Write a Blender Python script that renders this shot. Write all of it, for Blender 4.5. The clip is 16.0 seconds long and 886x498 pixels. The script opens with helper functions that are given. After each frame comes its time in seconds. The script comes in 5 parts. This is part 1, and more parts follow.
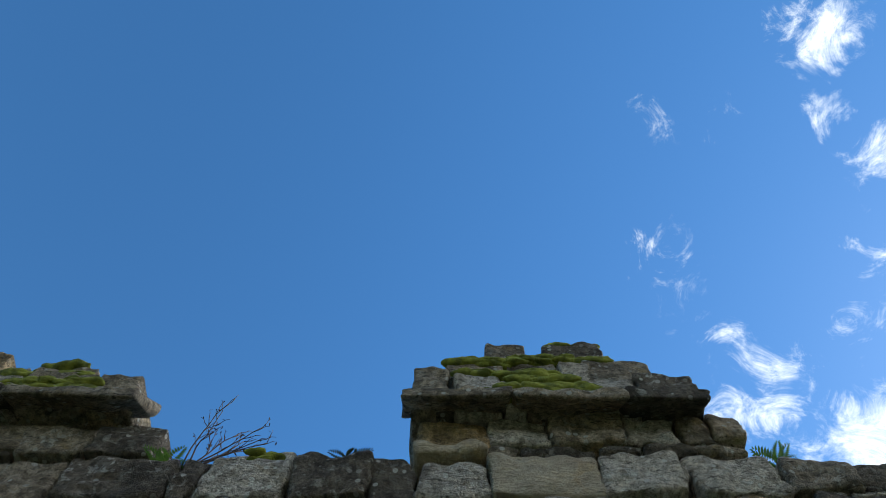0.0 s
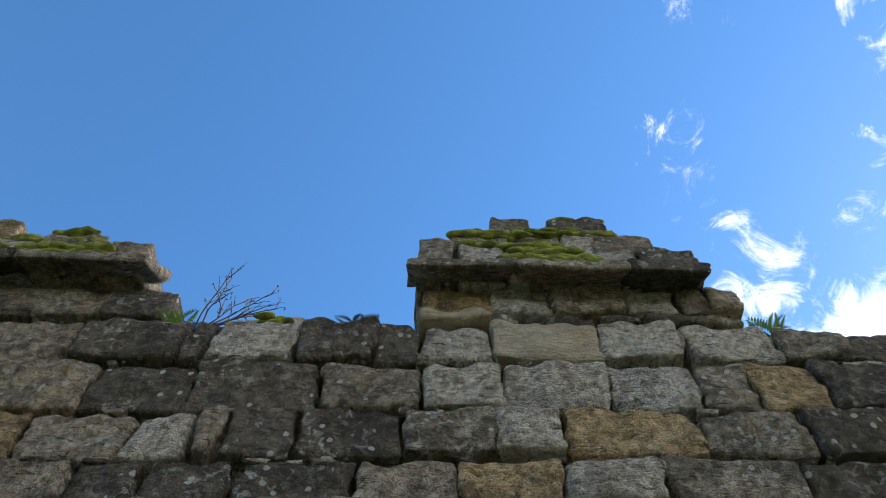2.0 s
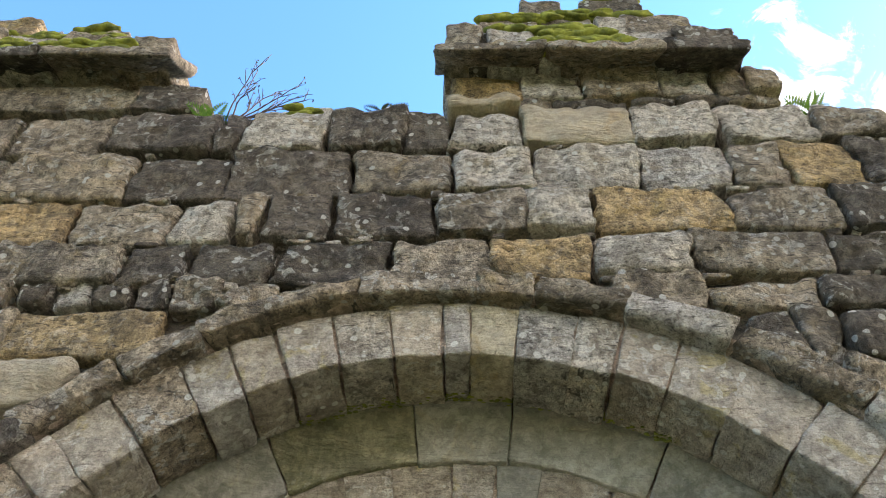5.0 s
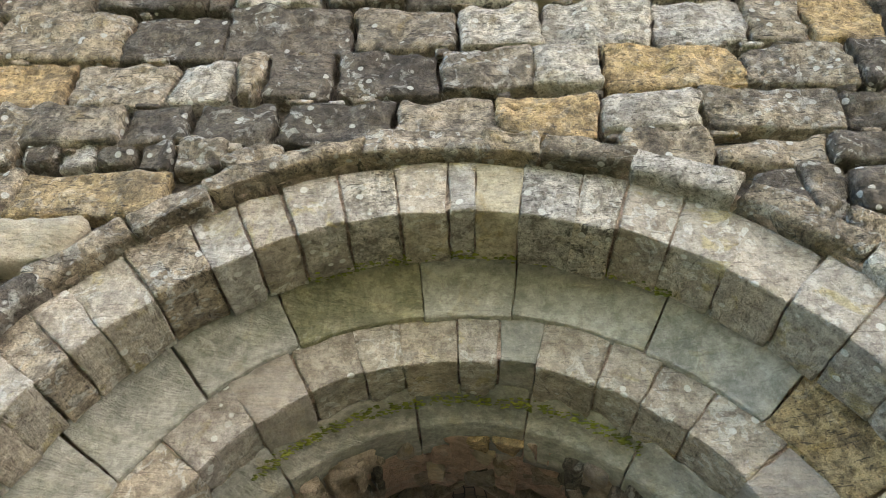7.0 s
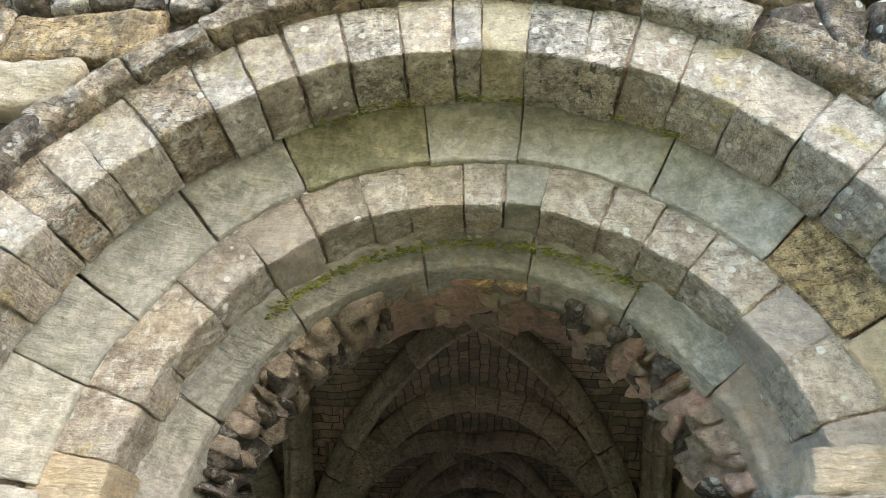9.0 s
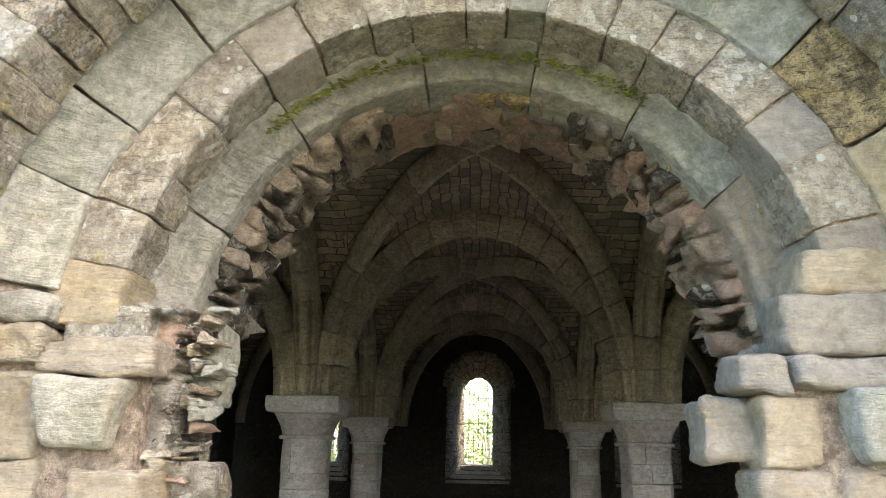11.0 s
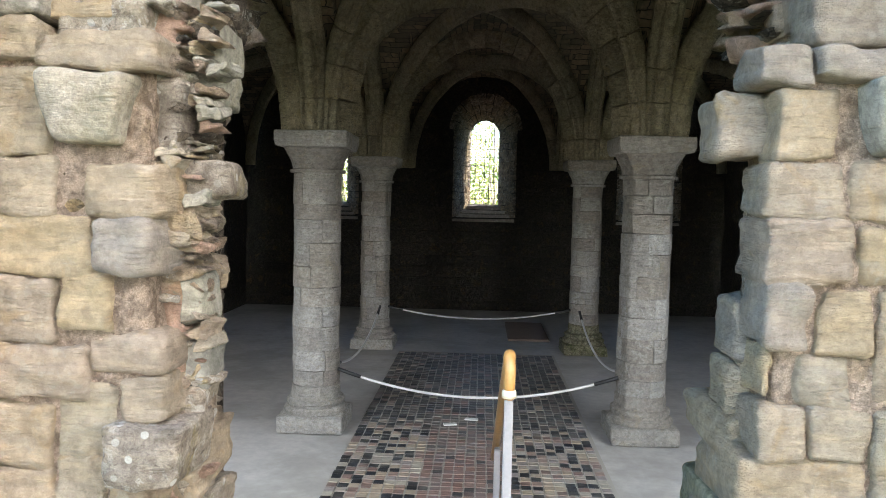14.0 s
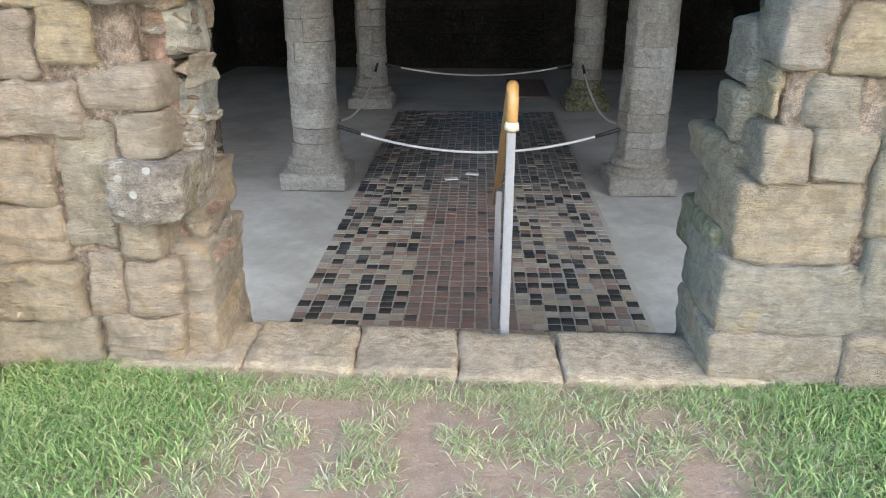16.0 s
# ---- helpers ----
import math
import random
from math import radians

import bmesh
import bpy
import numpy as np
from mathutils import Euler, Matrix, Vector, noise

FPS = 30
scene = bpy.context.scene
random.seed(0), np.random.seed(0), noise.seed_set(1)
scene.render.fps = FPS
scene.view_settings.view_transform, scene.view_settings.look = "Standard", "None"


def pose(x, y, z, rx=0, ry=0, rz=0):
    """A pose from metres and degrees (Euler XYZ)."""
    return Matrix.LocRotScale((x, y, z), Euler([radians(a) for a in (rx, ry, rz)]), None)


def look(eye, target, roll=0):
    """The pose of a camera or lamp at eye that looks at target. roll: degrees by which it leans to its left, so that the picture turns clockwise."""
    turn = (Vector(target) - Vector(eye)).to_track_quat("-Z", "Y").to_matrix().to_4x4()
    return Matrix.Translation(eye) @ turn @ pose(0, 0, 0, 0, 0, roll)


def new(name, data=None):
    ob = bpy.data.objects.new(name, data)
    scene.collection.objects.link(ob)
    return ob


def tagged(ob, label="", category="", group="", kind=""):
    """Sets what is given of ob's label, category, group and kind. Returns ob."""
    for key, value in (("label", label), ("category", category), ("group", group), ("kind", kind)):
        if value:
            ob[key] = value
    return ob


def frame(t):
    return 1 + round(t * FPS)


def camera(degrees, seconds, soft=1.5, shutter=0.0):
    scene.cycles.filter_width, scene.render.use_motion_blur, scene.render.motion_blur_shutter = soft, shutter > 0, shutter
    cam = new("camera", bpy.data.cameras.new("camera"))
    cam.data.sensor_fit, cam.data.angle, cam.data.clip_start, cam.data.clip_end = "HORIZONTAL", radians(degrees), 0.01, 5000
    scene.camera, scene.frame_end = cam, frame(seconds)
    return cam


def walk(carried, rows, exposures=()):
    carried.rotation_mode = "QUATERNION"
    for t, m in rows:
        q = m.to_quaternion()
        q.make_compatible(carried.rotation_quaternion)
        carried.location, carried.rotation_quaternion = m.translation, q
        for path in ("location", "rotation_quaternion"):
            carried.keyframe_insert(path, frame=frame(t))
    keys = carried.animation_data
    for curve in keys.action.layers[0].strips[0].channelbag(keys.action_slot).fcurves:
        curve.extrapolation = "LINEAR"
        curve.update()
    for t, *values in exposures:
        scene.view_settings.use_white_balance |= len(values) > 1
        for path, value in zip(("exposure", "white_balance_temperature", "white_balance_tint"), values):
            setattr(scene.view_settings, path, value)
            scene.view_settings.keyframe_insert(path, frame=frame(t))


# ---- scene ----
cam = camera(61.3, 16.0, soft=0.7)
PATH = [
    (0, (0.070, -0.157, 1.723), (0.086, 0.483, 3.618), -0.9),
    (0.5, (0.072, -0.130, 1.712), (0.087, 0.580, 3.582), -0.5),
    (1, (0.075, -0.126, 1.712), (0.089, 0.655, 3.553), -0.1),
    (1.5, (0.072, -0.116, 1.704), (0.084, 0.732, 3.515), 0.4),
    (2, (0.073, -0.102, 1.697), (0.077, 0.823, 3.470), 0.9),
    (2.5, (0.075, -0.089, 1.688), (0.072, 0.914, 3.418), 1.1),
    (3, (0.077, -0.076, 1.677), (0.055, 0.990, 3.369), 1.6),
    (3.5, (0.073, -0.078, 1.668), (0.027, 1.056, 3.315), 2.0),
    (4, (0.071, -0.071, 1.658), (0.007, 1.132, 3.254), 2.3),
    (4.5, (0.067, -0.054, 1.646), (-0.002, 1.221, 3.185), 2.2),
    (5, (0.068, -0.036, 1.635), (0.000, 1.309, 3.114), 2.1),
    (7.5, (0.075, 0.013, 1.575), (-0.015, 1.630, 2.749), 2.0),
    (8, (0.077, 0.024, 1.563), (-0.014, 1.690, 2.664), 2.0),
    (8.5, (0.070, 0.030, 1.555), (-0.020, 1.748, 2.574), 1.8),
    (9, (0.069, 0.036, 1.532), (-0.027, 1.802, 2.466), 1.7),
    (11.5, (0.061, 0.065, 1.439), (-0.033, 2.018, 1.860), 1.2),
    (12, (0.057, 0.085, 1.414), (-0.035, 2.057, 1.736), 1.1),
    (12.5, (0.058, 0.097, 1.394), (-0.033, 2.083, 1.608), 1.2),
    (13, (0.055, 0.103, 1.366), (-0.037, 2.098, 1.472), 1.3),
    (13.5, (0.053, 0.098, 1.341), (-0.043, 2.096, 1.335), 1.3),
    (14, (0.052, 0.104, 1.316), (-0.048, 2.097, 1.183), 1.2),
    (14.5, (0.052, 0.112, 1.286), (-0.048, 2.091, 1.017), 1.2),
    (15, (0.051, 0.111, 1.260), (-0.046, 2.063, 0.838), 0.9),
    (15.5, (0.050, 0.119, 1.236), (-0.043, 2.030, 0.654), 0.5),
    (16, (0.049, 0.135, 1.211), (-0.038, 1.991, 0.472), 0.1),
]
walk(cam, [(t, look(eye, target, roll)) for t, eye, target, roll in PATH],
     exposures=[(0.0, 0.5, 6350, 4), (1.5, 0.8, 6600, 8), (3.0, 1.45, 7300, 13), (3.5, 1.65, 7500, 14), (5.0, 2.2, 7700, 15), (7.5, 3.1, 7600, 14), (9.0, 3.4, 7500, 14),
                (12.5, 3.35, 7600, 15), (14.5, 3.1, 7500, 14), (16.0, 2.9, 7400, 14)])

# ---- light: blue sky with torn clouds, sun behind the wall ----
SUN_EL, SUN_ROT = radians(37), radians(65)
world = bpy.data.worlds.new("sky")
scene.world = world
world.use_nodes = True
wn, wl = world.node_tree.nodes, world.node_tree.links
wn.clear()
w_out, w_bg = wn.new("ShaderNodeOutputWorld"), wn.new("ShaderNodeBackground")
sky = wn.new("ShaderNodeTexSky")
sky.sky_type, sky.sun_disc, sky.sun_elevation, sky.sun_rotation = "NISHITA", False, SUN_EL, SUN_ROT
sky.air_density, sky.dust_density, sky.ozone_density = 1.0, 0.1, 3.0
w_bg.inputs["Strength"].default_value = 0.15
w_tc = wn.new("ShaderNodeTexCoord")


def sky_noise(scale, detail, rough, distort):
    n = wn.new("ShaderNodeTexNoise")
    n.inputs["Scale"].default_value, n.inputs["Detail"].default_value = scale, detail
    n.inputs["Roughness"].default_value, n.inputs["Distortion"].default_value = rough, distort
    wl.new(w_tc.outputs["Generated"], n.inputs["Vector"])
    return n


def sky_math(op, a, b):
    n = wn.new("ShaderNodeMath")
    n.operation = op
    for k, v in enumerate((a, b)):
        if isinstance(v, (int, float)):
            n.inputs[k].default_value = v
        else:
            wl.new(v, n.inputs[k])
    return n.outputs[0]


def sky_range(value, lo, hi, to_lo=0.0, to_hi=1.0):
    n = wn.new("ShaderNodeMapRange")
    n.interpolation_type = "SMOOTHSTEP"
    for k, v in (("From Min", lo), ("From Max", hi), ("To Min", to_lo), ("To Max", to_hi)):
        n.inputs[k].default_value = v
    wl.new(value, n.inputs["Value"])
    return n.outputs[0]


# torn clouds: direction, radius and thickness of each, frayed by noise; unseen bright clouds added behind the camera
# light the wall
CLOUDS = [((0.432, 0.030, 0.900), 0.055, 0.85), ((0.452, 0.110, 0.885), 0.045, 0.75), ((0.520, 0.170, 0.837), 0.065, 0.85), ((0.515, 0.290, 0.806), 0.055, 0.8),
          ((0.285, 0.331, 0.900), 0.090, 0.40), ((0.317, 0.128, 0.940), 0.080, 0.38), ((0.042, 0.275, 0.960), 0.060, 0.33), ((0.385, 0.440, 0.811), 0.085, 0.90),
          ((0.520, 0.455, 0.722), 0.085, 1.1), ((0.440, 0.510, 0.740), 0.060, 0.55), ((0.480, 0.370, 0.795), 0.050, 0.6)]
w_fray = sky_noise(9.0, 5.0, 0.6, 0.0)
w_fray_c = wn.new("ShaderNodeVectorMath")
w_fray_c.operation = "MULTIPLY_ADD"
w_fray_c.inputs[1].default_value = (0.17, 0.17, 0.17)
wl.new(w_fray.outputs["Color"], w_fray_c.inputs[0])
wl.new(w_tc.outputs["Generated"], w_fray_c.inputs[2])
mass = 0.0
for way, wide, thick in CLOUDS:
    far = wn.new("ShaderNodeVectorMath")
    far.operation = "DISTANCE"
    wl.new(w_fray_c.outputs[0], far.inputs[0])
    far.inputs[1].default_value = tuple(c + 0.085 for c in way)
    mass = sky_math("MAXIMUM", mass, sky_range(far.outputs["Value"], 0.0, 1.45 * wide, 0.9 * thick, 0.0))
w_dot = wn.new("ShaderNodeVectorMath")
w_dot.operation = "DOT_PRODUCT"
w_dot.inputs[1].default_value = (0.65, -0.75, 0.0)
wl.new(w_tc.outputs["Generated"], w_dot.inputs[0])
w_n = sky_noise(13.0, 13.0, 0.72, 1.2)
mass = sky_math("MAXIMUM", mass, sky_range(w_dot.outputs["Value"], 0.30, 0.60, 0.0, 1.0))
mass = sky_math("ADD", mass, sky_math("MULTIPLY", sky_math("SUBTRACT", w_n.outputs["Fac"], 0.5), sky_range(mass, 0.0, 0.3, 0.0, 2.7)))
w_mix = wn.new("ShaderNodeMix")
w_mix.data_type = "RGBA"
w_mix.inputs["B"].default_value = (7.8, 7.8, 7.9, 1)
wl.new(sky_range(mass, 0.30, 1.30), w_mix.inputs["Factor"])
w_sat = wn.new("ShaderNodeHueSaturation")
w_sat.inputs["Saturation"].default_value = 1.22
wl.new(sky.outputs[0], w_sat.inputs["Color"])
wl.new(w_sat.outputs[0], w_mix.inputs["A"])
wl.new(w_mix.outputs["Result"], w_bg.inputs["Color"])
wl.new(w_bg.outputs[0], w_out.inputs["Surface"])

sun = new("sun", bpy.data.lights.new("sun", "SUN"))
sun.data.energy, sun.data.angle, sun.data.color = 3.0, radians(0.5), (1.0, 0.95, 0.87)
sun_way = Vector((math.sin(SUN_ROT) * math.cos(SUN_EL), math.cos(SUN_ROT) * math.cos(SUN_EL), math.sin(SUN_EL)))
sun.matrix_world = look(sun_way * 60, (0, 0, 0))


# ---- materials ----
def node_mat(name):
    m = bpy.data.materials.new(name)
    m.use_nodes = True
    return m, m.node_tree.nodes, m.node_tree.links, m.node_tree.nodes["Principled BSDF"]


def coords(N, L, jitter=True, stretch=(1, 1, 1)):
    """Object coordinates, moved by a random amount for each object."""
    tc = N.new("ShaderNodeTexCoord")
    mp = N.new("ShaderNodeMapping")
    mp.inputs["Scale"].default_value = stretch
    if jitter:
        oi = N.new("ShaderNodeObjectInfo")
        mul = N.new("ShaderNodeVectorMath")
        mul.operation = "SCALE"
        mul.inputs[0].default_value = (13.7, 7.3, 29.1)
        L.new(oi.outputs["Random"], mul.inputs["Scale"])
        add = N.new("ShaderNodeVectorMath")
        L.new(tc.outputs["Object"], add.inputs[0])
        L.new(mul.outputs[0], add.inputs[1])
        L.new(add.outputs[0], mp.inputs["Vector"])
    else:
        L.new(tc.outputs["Object"], mp.inputs["Vector"])
    return mp.outputs[0]


def noise_tex(N, L, vec, scale, detail=6, rough=0.6, distort=0.0):
    n = N.new("ShaderNodeTexNoise")
    n.inputs["Scale"].default_value, n.inputs["Detail"].default_value = scale, detail
    n.inputs["Roughness"].default_value, n.inputs["Distortion"].default_value = rough, distort
    L.new(vec, n.inputs["Vector"])
    return n.outputs["Fac"]


def step(N, L, fac, lo, hi, to=1.0):
    r = N.new("ShaderNodeMapRange")
    r.interpolation_type = "SMOOTHSTEP"
    for k, v in (("From Min", lo), ("From Max", hi), ("To Max", to)):
        r.inputs[k].default_value = v
    L.new(fac, r.inputs["Value"])
    return r.outputs[0]


def mixed(N, L, fac, a, b, mode="MIX"):
    m = N.new("ShaderNodeMix")
    m.data_type, m.blend_type = "RGBA", mode
    if isinstance(fac, float):
        m.inputs["Factor"].default_value = fac
    else:
        L.new(fac, m.inputs["Factor"])
    for k, v in (("A", a), ("B", b)):
        if isinstance(v, tuple):
            m.inputs[k].default_value = (*v, 1)
        else:
            L.new(v, m.inputs[k])
    return m.outputs["Result"]


def ramp(N, L, fac, cols):
    r = N.new("ShaderNodeValToRGB")
    while len(r.color_ramp.elements) < len(cols):
        r.color_ramp.elements.new(0.5)
    for i, c in enumerate(cols):
        r.color_ramp.elements[i].position = i / max(1, len(cols) - 1)
        r.color_ramp.elements[i].color = (*c, 1)
    L.new(fac, r.inputs[0])
    return r.outputs[0]


def bump(N, L, P, layers):
    """layers of (height, strength, distance), coarse first."""
    last = None
    for h, s, d in layers:
        b = N.new("ShaderNodeBump")
        b.inputs["Strength"].default_value, b.inputs["Distance"].default_value = s, d
        L.new(h, b.inputs["Height"])
        if last:
            L.new(last, b.inputs["Normal"])
        last = b.outputs[0]
    L.new(last, P.inputs["Normal"])


def stone_mat(name, cols, dark=(0.05, 0.045, 0.04), dark_amt=0.5, lichen=(0.62, 0.62, 0.58), lichen_amt=0.4,
              ochre=(0.42, 0.30, 0.10), ochre_amt=0.25, green_amt=0.0, rough=0.92, relief=1.0, strata=0.5, speck=0.62, mottle=0.9):
    m, N, L, P = node_mat(name)
    v = coords(N, L)
    vs = coords(N, L, stretch=(1.2, 1.2, 7))
    oi = N.new("ShaderNodeObjectInfo")
    base = ramp(N, L, oi.outputs["Random"], cols)
    big, mid, fine = noise_tex(N, L, v, 4.0, 5), noise_tex(N, L, v, 17, 8, 0.68), noise_tex(N, L, v, 95, 6, 0.7)
    lay = noise_tex(N, L, vs, 5.0, 7, 0.62, 0.6)
    c = mixed(N, L, step(N, L, mid, 0.48, 0.60, mottle), base, mixed(N, L, 1.0, base, (0.52, 0.50, 0.47), "MULTIPLY"))
    c = mixed(N, L, step(N, L, lay, 0.35, 0.75, strata), c, mixed(N, L, 1.0, c, (1.35, 1.28, 1.15), "MULTIPLY"))
    if ochre_amt:
        o = noise_tex(N, L, v, 6.3, 6, 0.6, 0.8)
        c = mixed(N, L, step(N, L, o, 0.57, 0.67, ochre_amt), c, ochre)
    if green_amt:
        g = noise_tex(N, L, v, 3.1, 8, 0.7, 0.4)
        c = mixed(N, L, step(N, L, g, 0.45, 0.68, green_amt), c, (0.10, 0.12, 0.035))
    if dark_amt:
        d = noise_tex(N, L, v, 2.7, 9, 0.72, 0.5)
        c = mixed(N, L, step(N, L, d, 0.50, 0.61, dark_amt), c, dark)
    if lichen_amt:
        l1 = noise_tex(N, L, v, 21, 4, 0.5, 0.9)
        l2 = noise_tex(N, L, v, 2.2, 4, 0.6)
        lm = N.new("ShaderNodeMath")
        lm.operation = "MULTIPLY"
        L.new(step(N, L, l1, 0.55, 0.595, 1.0), lm.inputs[0])
        L.new(step(N, L, l2, 0.40, 0.62, lichen_amt), lm.inputs[1])
        c = mixed(N, L, lm.outputs[0], c, lichen)
    # specks and cracks darken the bump's lows, partly as crevice shade in the colour
    sp = step(N, L, fine, 0.38, 0.46, 1.0)
    c = mixed(N, L, sp, mixed(N, L, speck, c, dark), c)
    ck = noise_tex(N, L, vs, 9.0, 5, 0.55, 1.2)
    cd = N.new("ShaderNodeMath")
    cd.operation = "SUBTRACT"
    L.new(ck, cd.inputs[0])
    cd.inputs[1].default_value = 0.5
    ca = N.new("ShaderNodeMath")
    ca.operation = "ABSOLUTE"
    L.new(cd.outputs[0], ca.inputs[0])
    crack = step(N, L, ca.outputs[0], 0.002, 0.018)
    c = mixed(N, L, crack, mixed(N, L, (0.45 + 0.3 * strata) * speck, c, dark), c)
    if dark_amt > 0.45:
        crust = noise_tex(N, L, v, 7.5, 8, 0.72, 0.7)
        c = mixed(N, L, step(N, L, crust, 0.51, 0.57, 0.9 * dark_amt), c, mixed(N, L, 0.7, c, dark))
    # open bedding pits and rubbed ridges, crevice shade put into their colour; round lichen spots
    pit = noise_tex(N, L, vs, 13, 6, 0.66, 0.5)
    c = mixed(N, L, step(N, L, pit, 0.35, 0.42), mixed(N, L, min(1.0, 0.1 + 1.2 * speck), c, dark), c)
    rub = noise_tex(N, L, v, 30, 6, 0.7, 0.3)
    c = mixed(N, L, step(N, L, rub, 0.40, 0.60), mixed(N, L, 1.0, c, (1 - 0.30 * mottle, 1 - 0.31 * mottle, 1 - 0.32 * mottle), "MULTIPLY"), mixed(N, L, 1.0, c, (1 + 0.30 * mottle, 1 + 0.29 * mottle, 1 + 0.27 * mottle), "MULTIPLY"))
    if lichen_amt > 0.5:
        spot = N.new("ShaderNodeTexVoronoi")
        spot.inputs["Scale"].default_value = 26
        L.new(v, spot.inputs["Vector"])
        cell = N.new("ShaderNodeSeparateColor")
        L.new(spot.outputs["Color"], cell.inputs[0])
        size = N.new("ShaderNodeMath")
        size.operation = "MULTIPLY"
        L.new(step(N, L, cell.outputs[0], 0.78, 0.95), size.inputs[0])
        L.new(step(N, L, spot.outputs["Distance"], 0.38, 0.28), size.inputs[1])
        c = mixed(N, L, size.outputs[0], c, lichen)
    grain = noise_tex(N, L, v, 270, 3, 0.7)
    c = mixed(N, L, step(N, L, grain, 0.42, 0.58), mixed(N, L, min(1.0, 1.3 * speck), c, mixed(N, L, 1.0, c, (0.72, 0.71, 0.70), "MULTIPLY")), c)
    L.new(c, P.inputs["Base Color"])
    P.inputs["Roughness"].default_value = rough
    P.inputs["Specular IOR Level"].default_value = 0.25
    bump(N, L, P, [(lay, 0.9 * relief, 0.05), (crack, 0.5 * relief, 0.02), (mid, 1.0 * relief, 0.05), (rub, 0.5 * relief, 0.02), (pit, 0.9 * relief, 0.03), (fine, (0.3 + speck) * relief, 0.014)])
    return m


GREY = stone_mat("weathered_grey_sandstone", [(0.42, 0.355, 0.275), (0.50, 0.44, 0.36), (0.37, 0.32, 0.26), (0.52, 0.44, 0.335), (0.46, 0.41, 0.345)],
                 dark_amt=0.62, lichen_amt=0.75, ochre_amt=0.38, relief=1.4, strata=0.8, speck=0.62)
BLACKENED = stone_mat("blackened_sandstone", [(0.16, 0.142, 0.12), (0.23, 0.20, 0.17), (0.19, 0.168, 0.148)], dark_amt=0.7, lichen_amt=0.75, ochre_amt=0.12, relief=1.4, strata=0.8, speck=0.65)
PALE = stone_mat("pale_lichened_sandstone", [(0.52, 0.49, 0.44), (0.58, 0.54, 0.48), (0.47, 0.455, 0.43)], dark_amt=0.4, lichen_amt=0.75, ochre_amt=0.22)
OCHRE = stone_mat("ochre_sandstone", [(0.52, 0.37, 0.20), (0.55, 0.40, 0.22), (0.48, 0.37, 0.22)], dark_amt=0.5, lichen_amt=0.25, ochre_amt=0.4)
BUFF = stone_mat("buff_ashlar", [(0.44, 0.36, 0.25), (0.37, 0.345, 0.285), (0.41, 0.345, 0.285), (0.47, 0.39, 0.27), (0.39, 0.325, 0.265), (0.43, 0.38, 0.30)],
                 dark=(0.22, 0.18, 0.14), dark_amt=0.35, lichen=(0.46, 0.44, 0.38), lichen_amt=0.3, ochre_amt=0.4, ochre=(0.46, 0.32, 0.16), relief=0.9, speck=0.16, mottle=0.3, strata=0.75)
VOUSSOIR = stone_mat("arch_stone", [(0.42, 0.375, 0.32), (0.47, 0.425, 0.365), (0.40, 0.37, 0.335), (0.45, 0.395, 0.32), (0.43, 0.415, 0.39)],
                     dark=(0.12, 0.10, 0.085), dark_amt=0.4, lichen_amt=0.6, ochre_amt=0.45, ochre=(0.44, 0.36, 0.10), green_amt=0.15, relief=0.9, speck=0.42, mottle=0.6)
MOSSED = stone_mat("damp_algae_stone", [(0.28, 0.27, 0.19), (0.31, 0.29, 0.21)], dark=(0.08, 0.085, 0.05), dark_amt=0.5, lichen_amt=0.25, ochre_amt=0.1, green_amt=0.4,
                   relief=0.6, strata=0.6, speck=0.3, mottle=0.5)
GREENISH = stone_mat("algae_stained_keystone", [(0.42, 0.38, 0.29), (0.44, 0.40, 0.31)], dark=(0.12, 0.10, 0.06), dark_amt=0.3, lichen_amt=0.15, ochre_amt=0.4, green_amt=0.2, relief=0.8,
                     speck=0.35, mottle=0.5)
GREYBUFF = stone_mat("grey_buff_ashlar", [(0.34, 0.31, 0.27), (0.37, 0.325, 0.27), (0.36, 0.33, 0.30)], dark=(0.18, 0.155, 0.13), dark_amt=0.35, lichen=(0.46, 0.44, 0.38), lichen_amt=0.25,
                     ochre_amt=0.2, ochre=(0.42, 0.31, 0.18), relief=0.9, speck=0.2, mottle=0.3, strata=0.7)
SMOOTH = stone_mat("dressed_grey_stone", [(0.30, 0.29, 0.25), (0.25, 0.25, 0.235), (0.35, 0.31, 0.255), (0.27, 0.265, 0.25)],
                   dark=(0.11, 0.115, 0.10), dark_amt=0.5, lichen_amt=0.12, ochre_amt=0.12, green_amt=0.25, relief=0.4, strata=0.3, speck=0.25, mottle=0.45)
RUBBLE = stone_mat("broken_core_stone", [(0.42, 0.34, 0.27), (0.48, 0.39, 0.30), (0.36, 0.31, 0.27), (0.52, 0.42, 0.32)], speck=0.4, mottle=0.5,
                   dark=(0.14, 0.11, 0.09), dark_amt=0.3, lichen_amt=0.1, relief=1.4)
PINK = stone_mat("pink_lime_mortar", [(0.60, 0.42, 0.33), (0.64, 0.46, 0.37)], speck=0.3, mottle=0.4, dark=(0.25, 0.16, 0.12), dark_amt=0.2, lichen_amt=0.2,
                 ochre_amt=0.2, relief=1.8, strata=0.1)
# eroded mortar, darkened so the shade of deep joints is in its colour
MORTAR = stone_mat("recess_dark_mortar", [(0.15, 0.13, 0.105), (0.18, 0.155, 0.125)], dark_amt=0.7, lichen_amt=0.2, relief=1.6, strata=0.1)
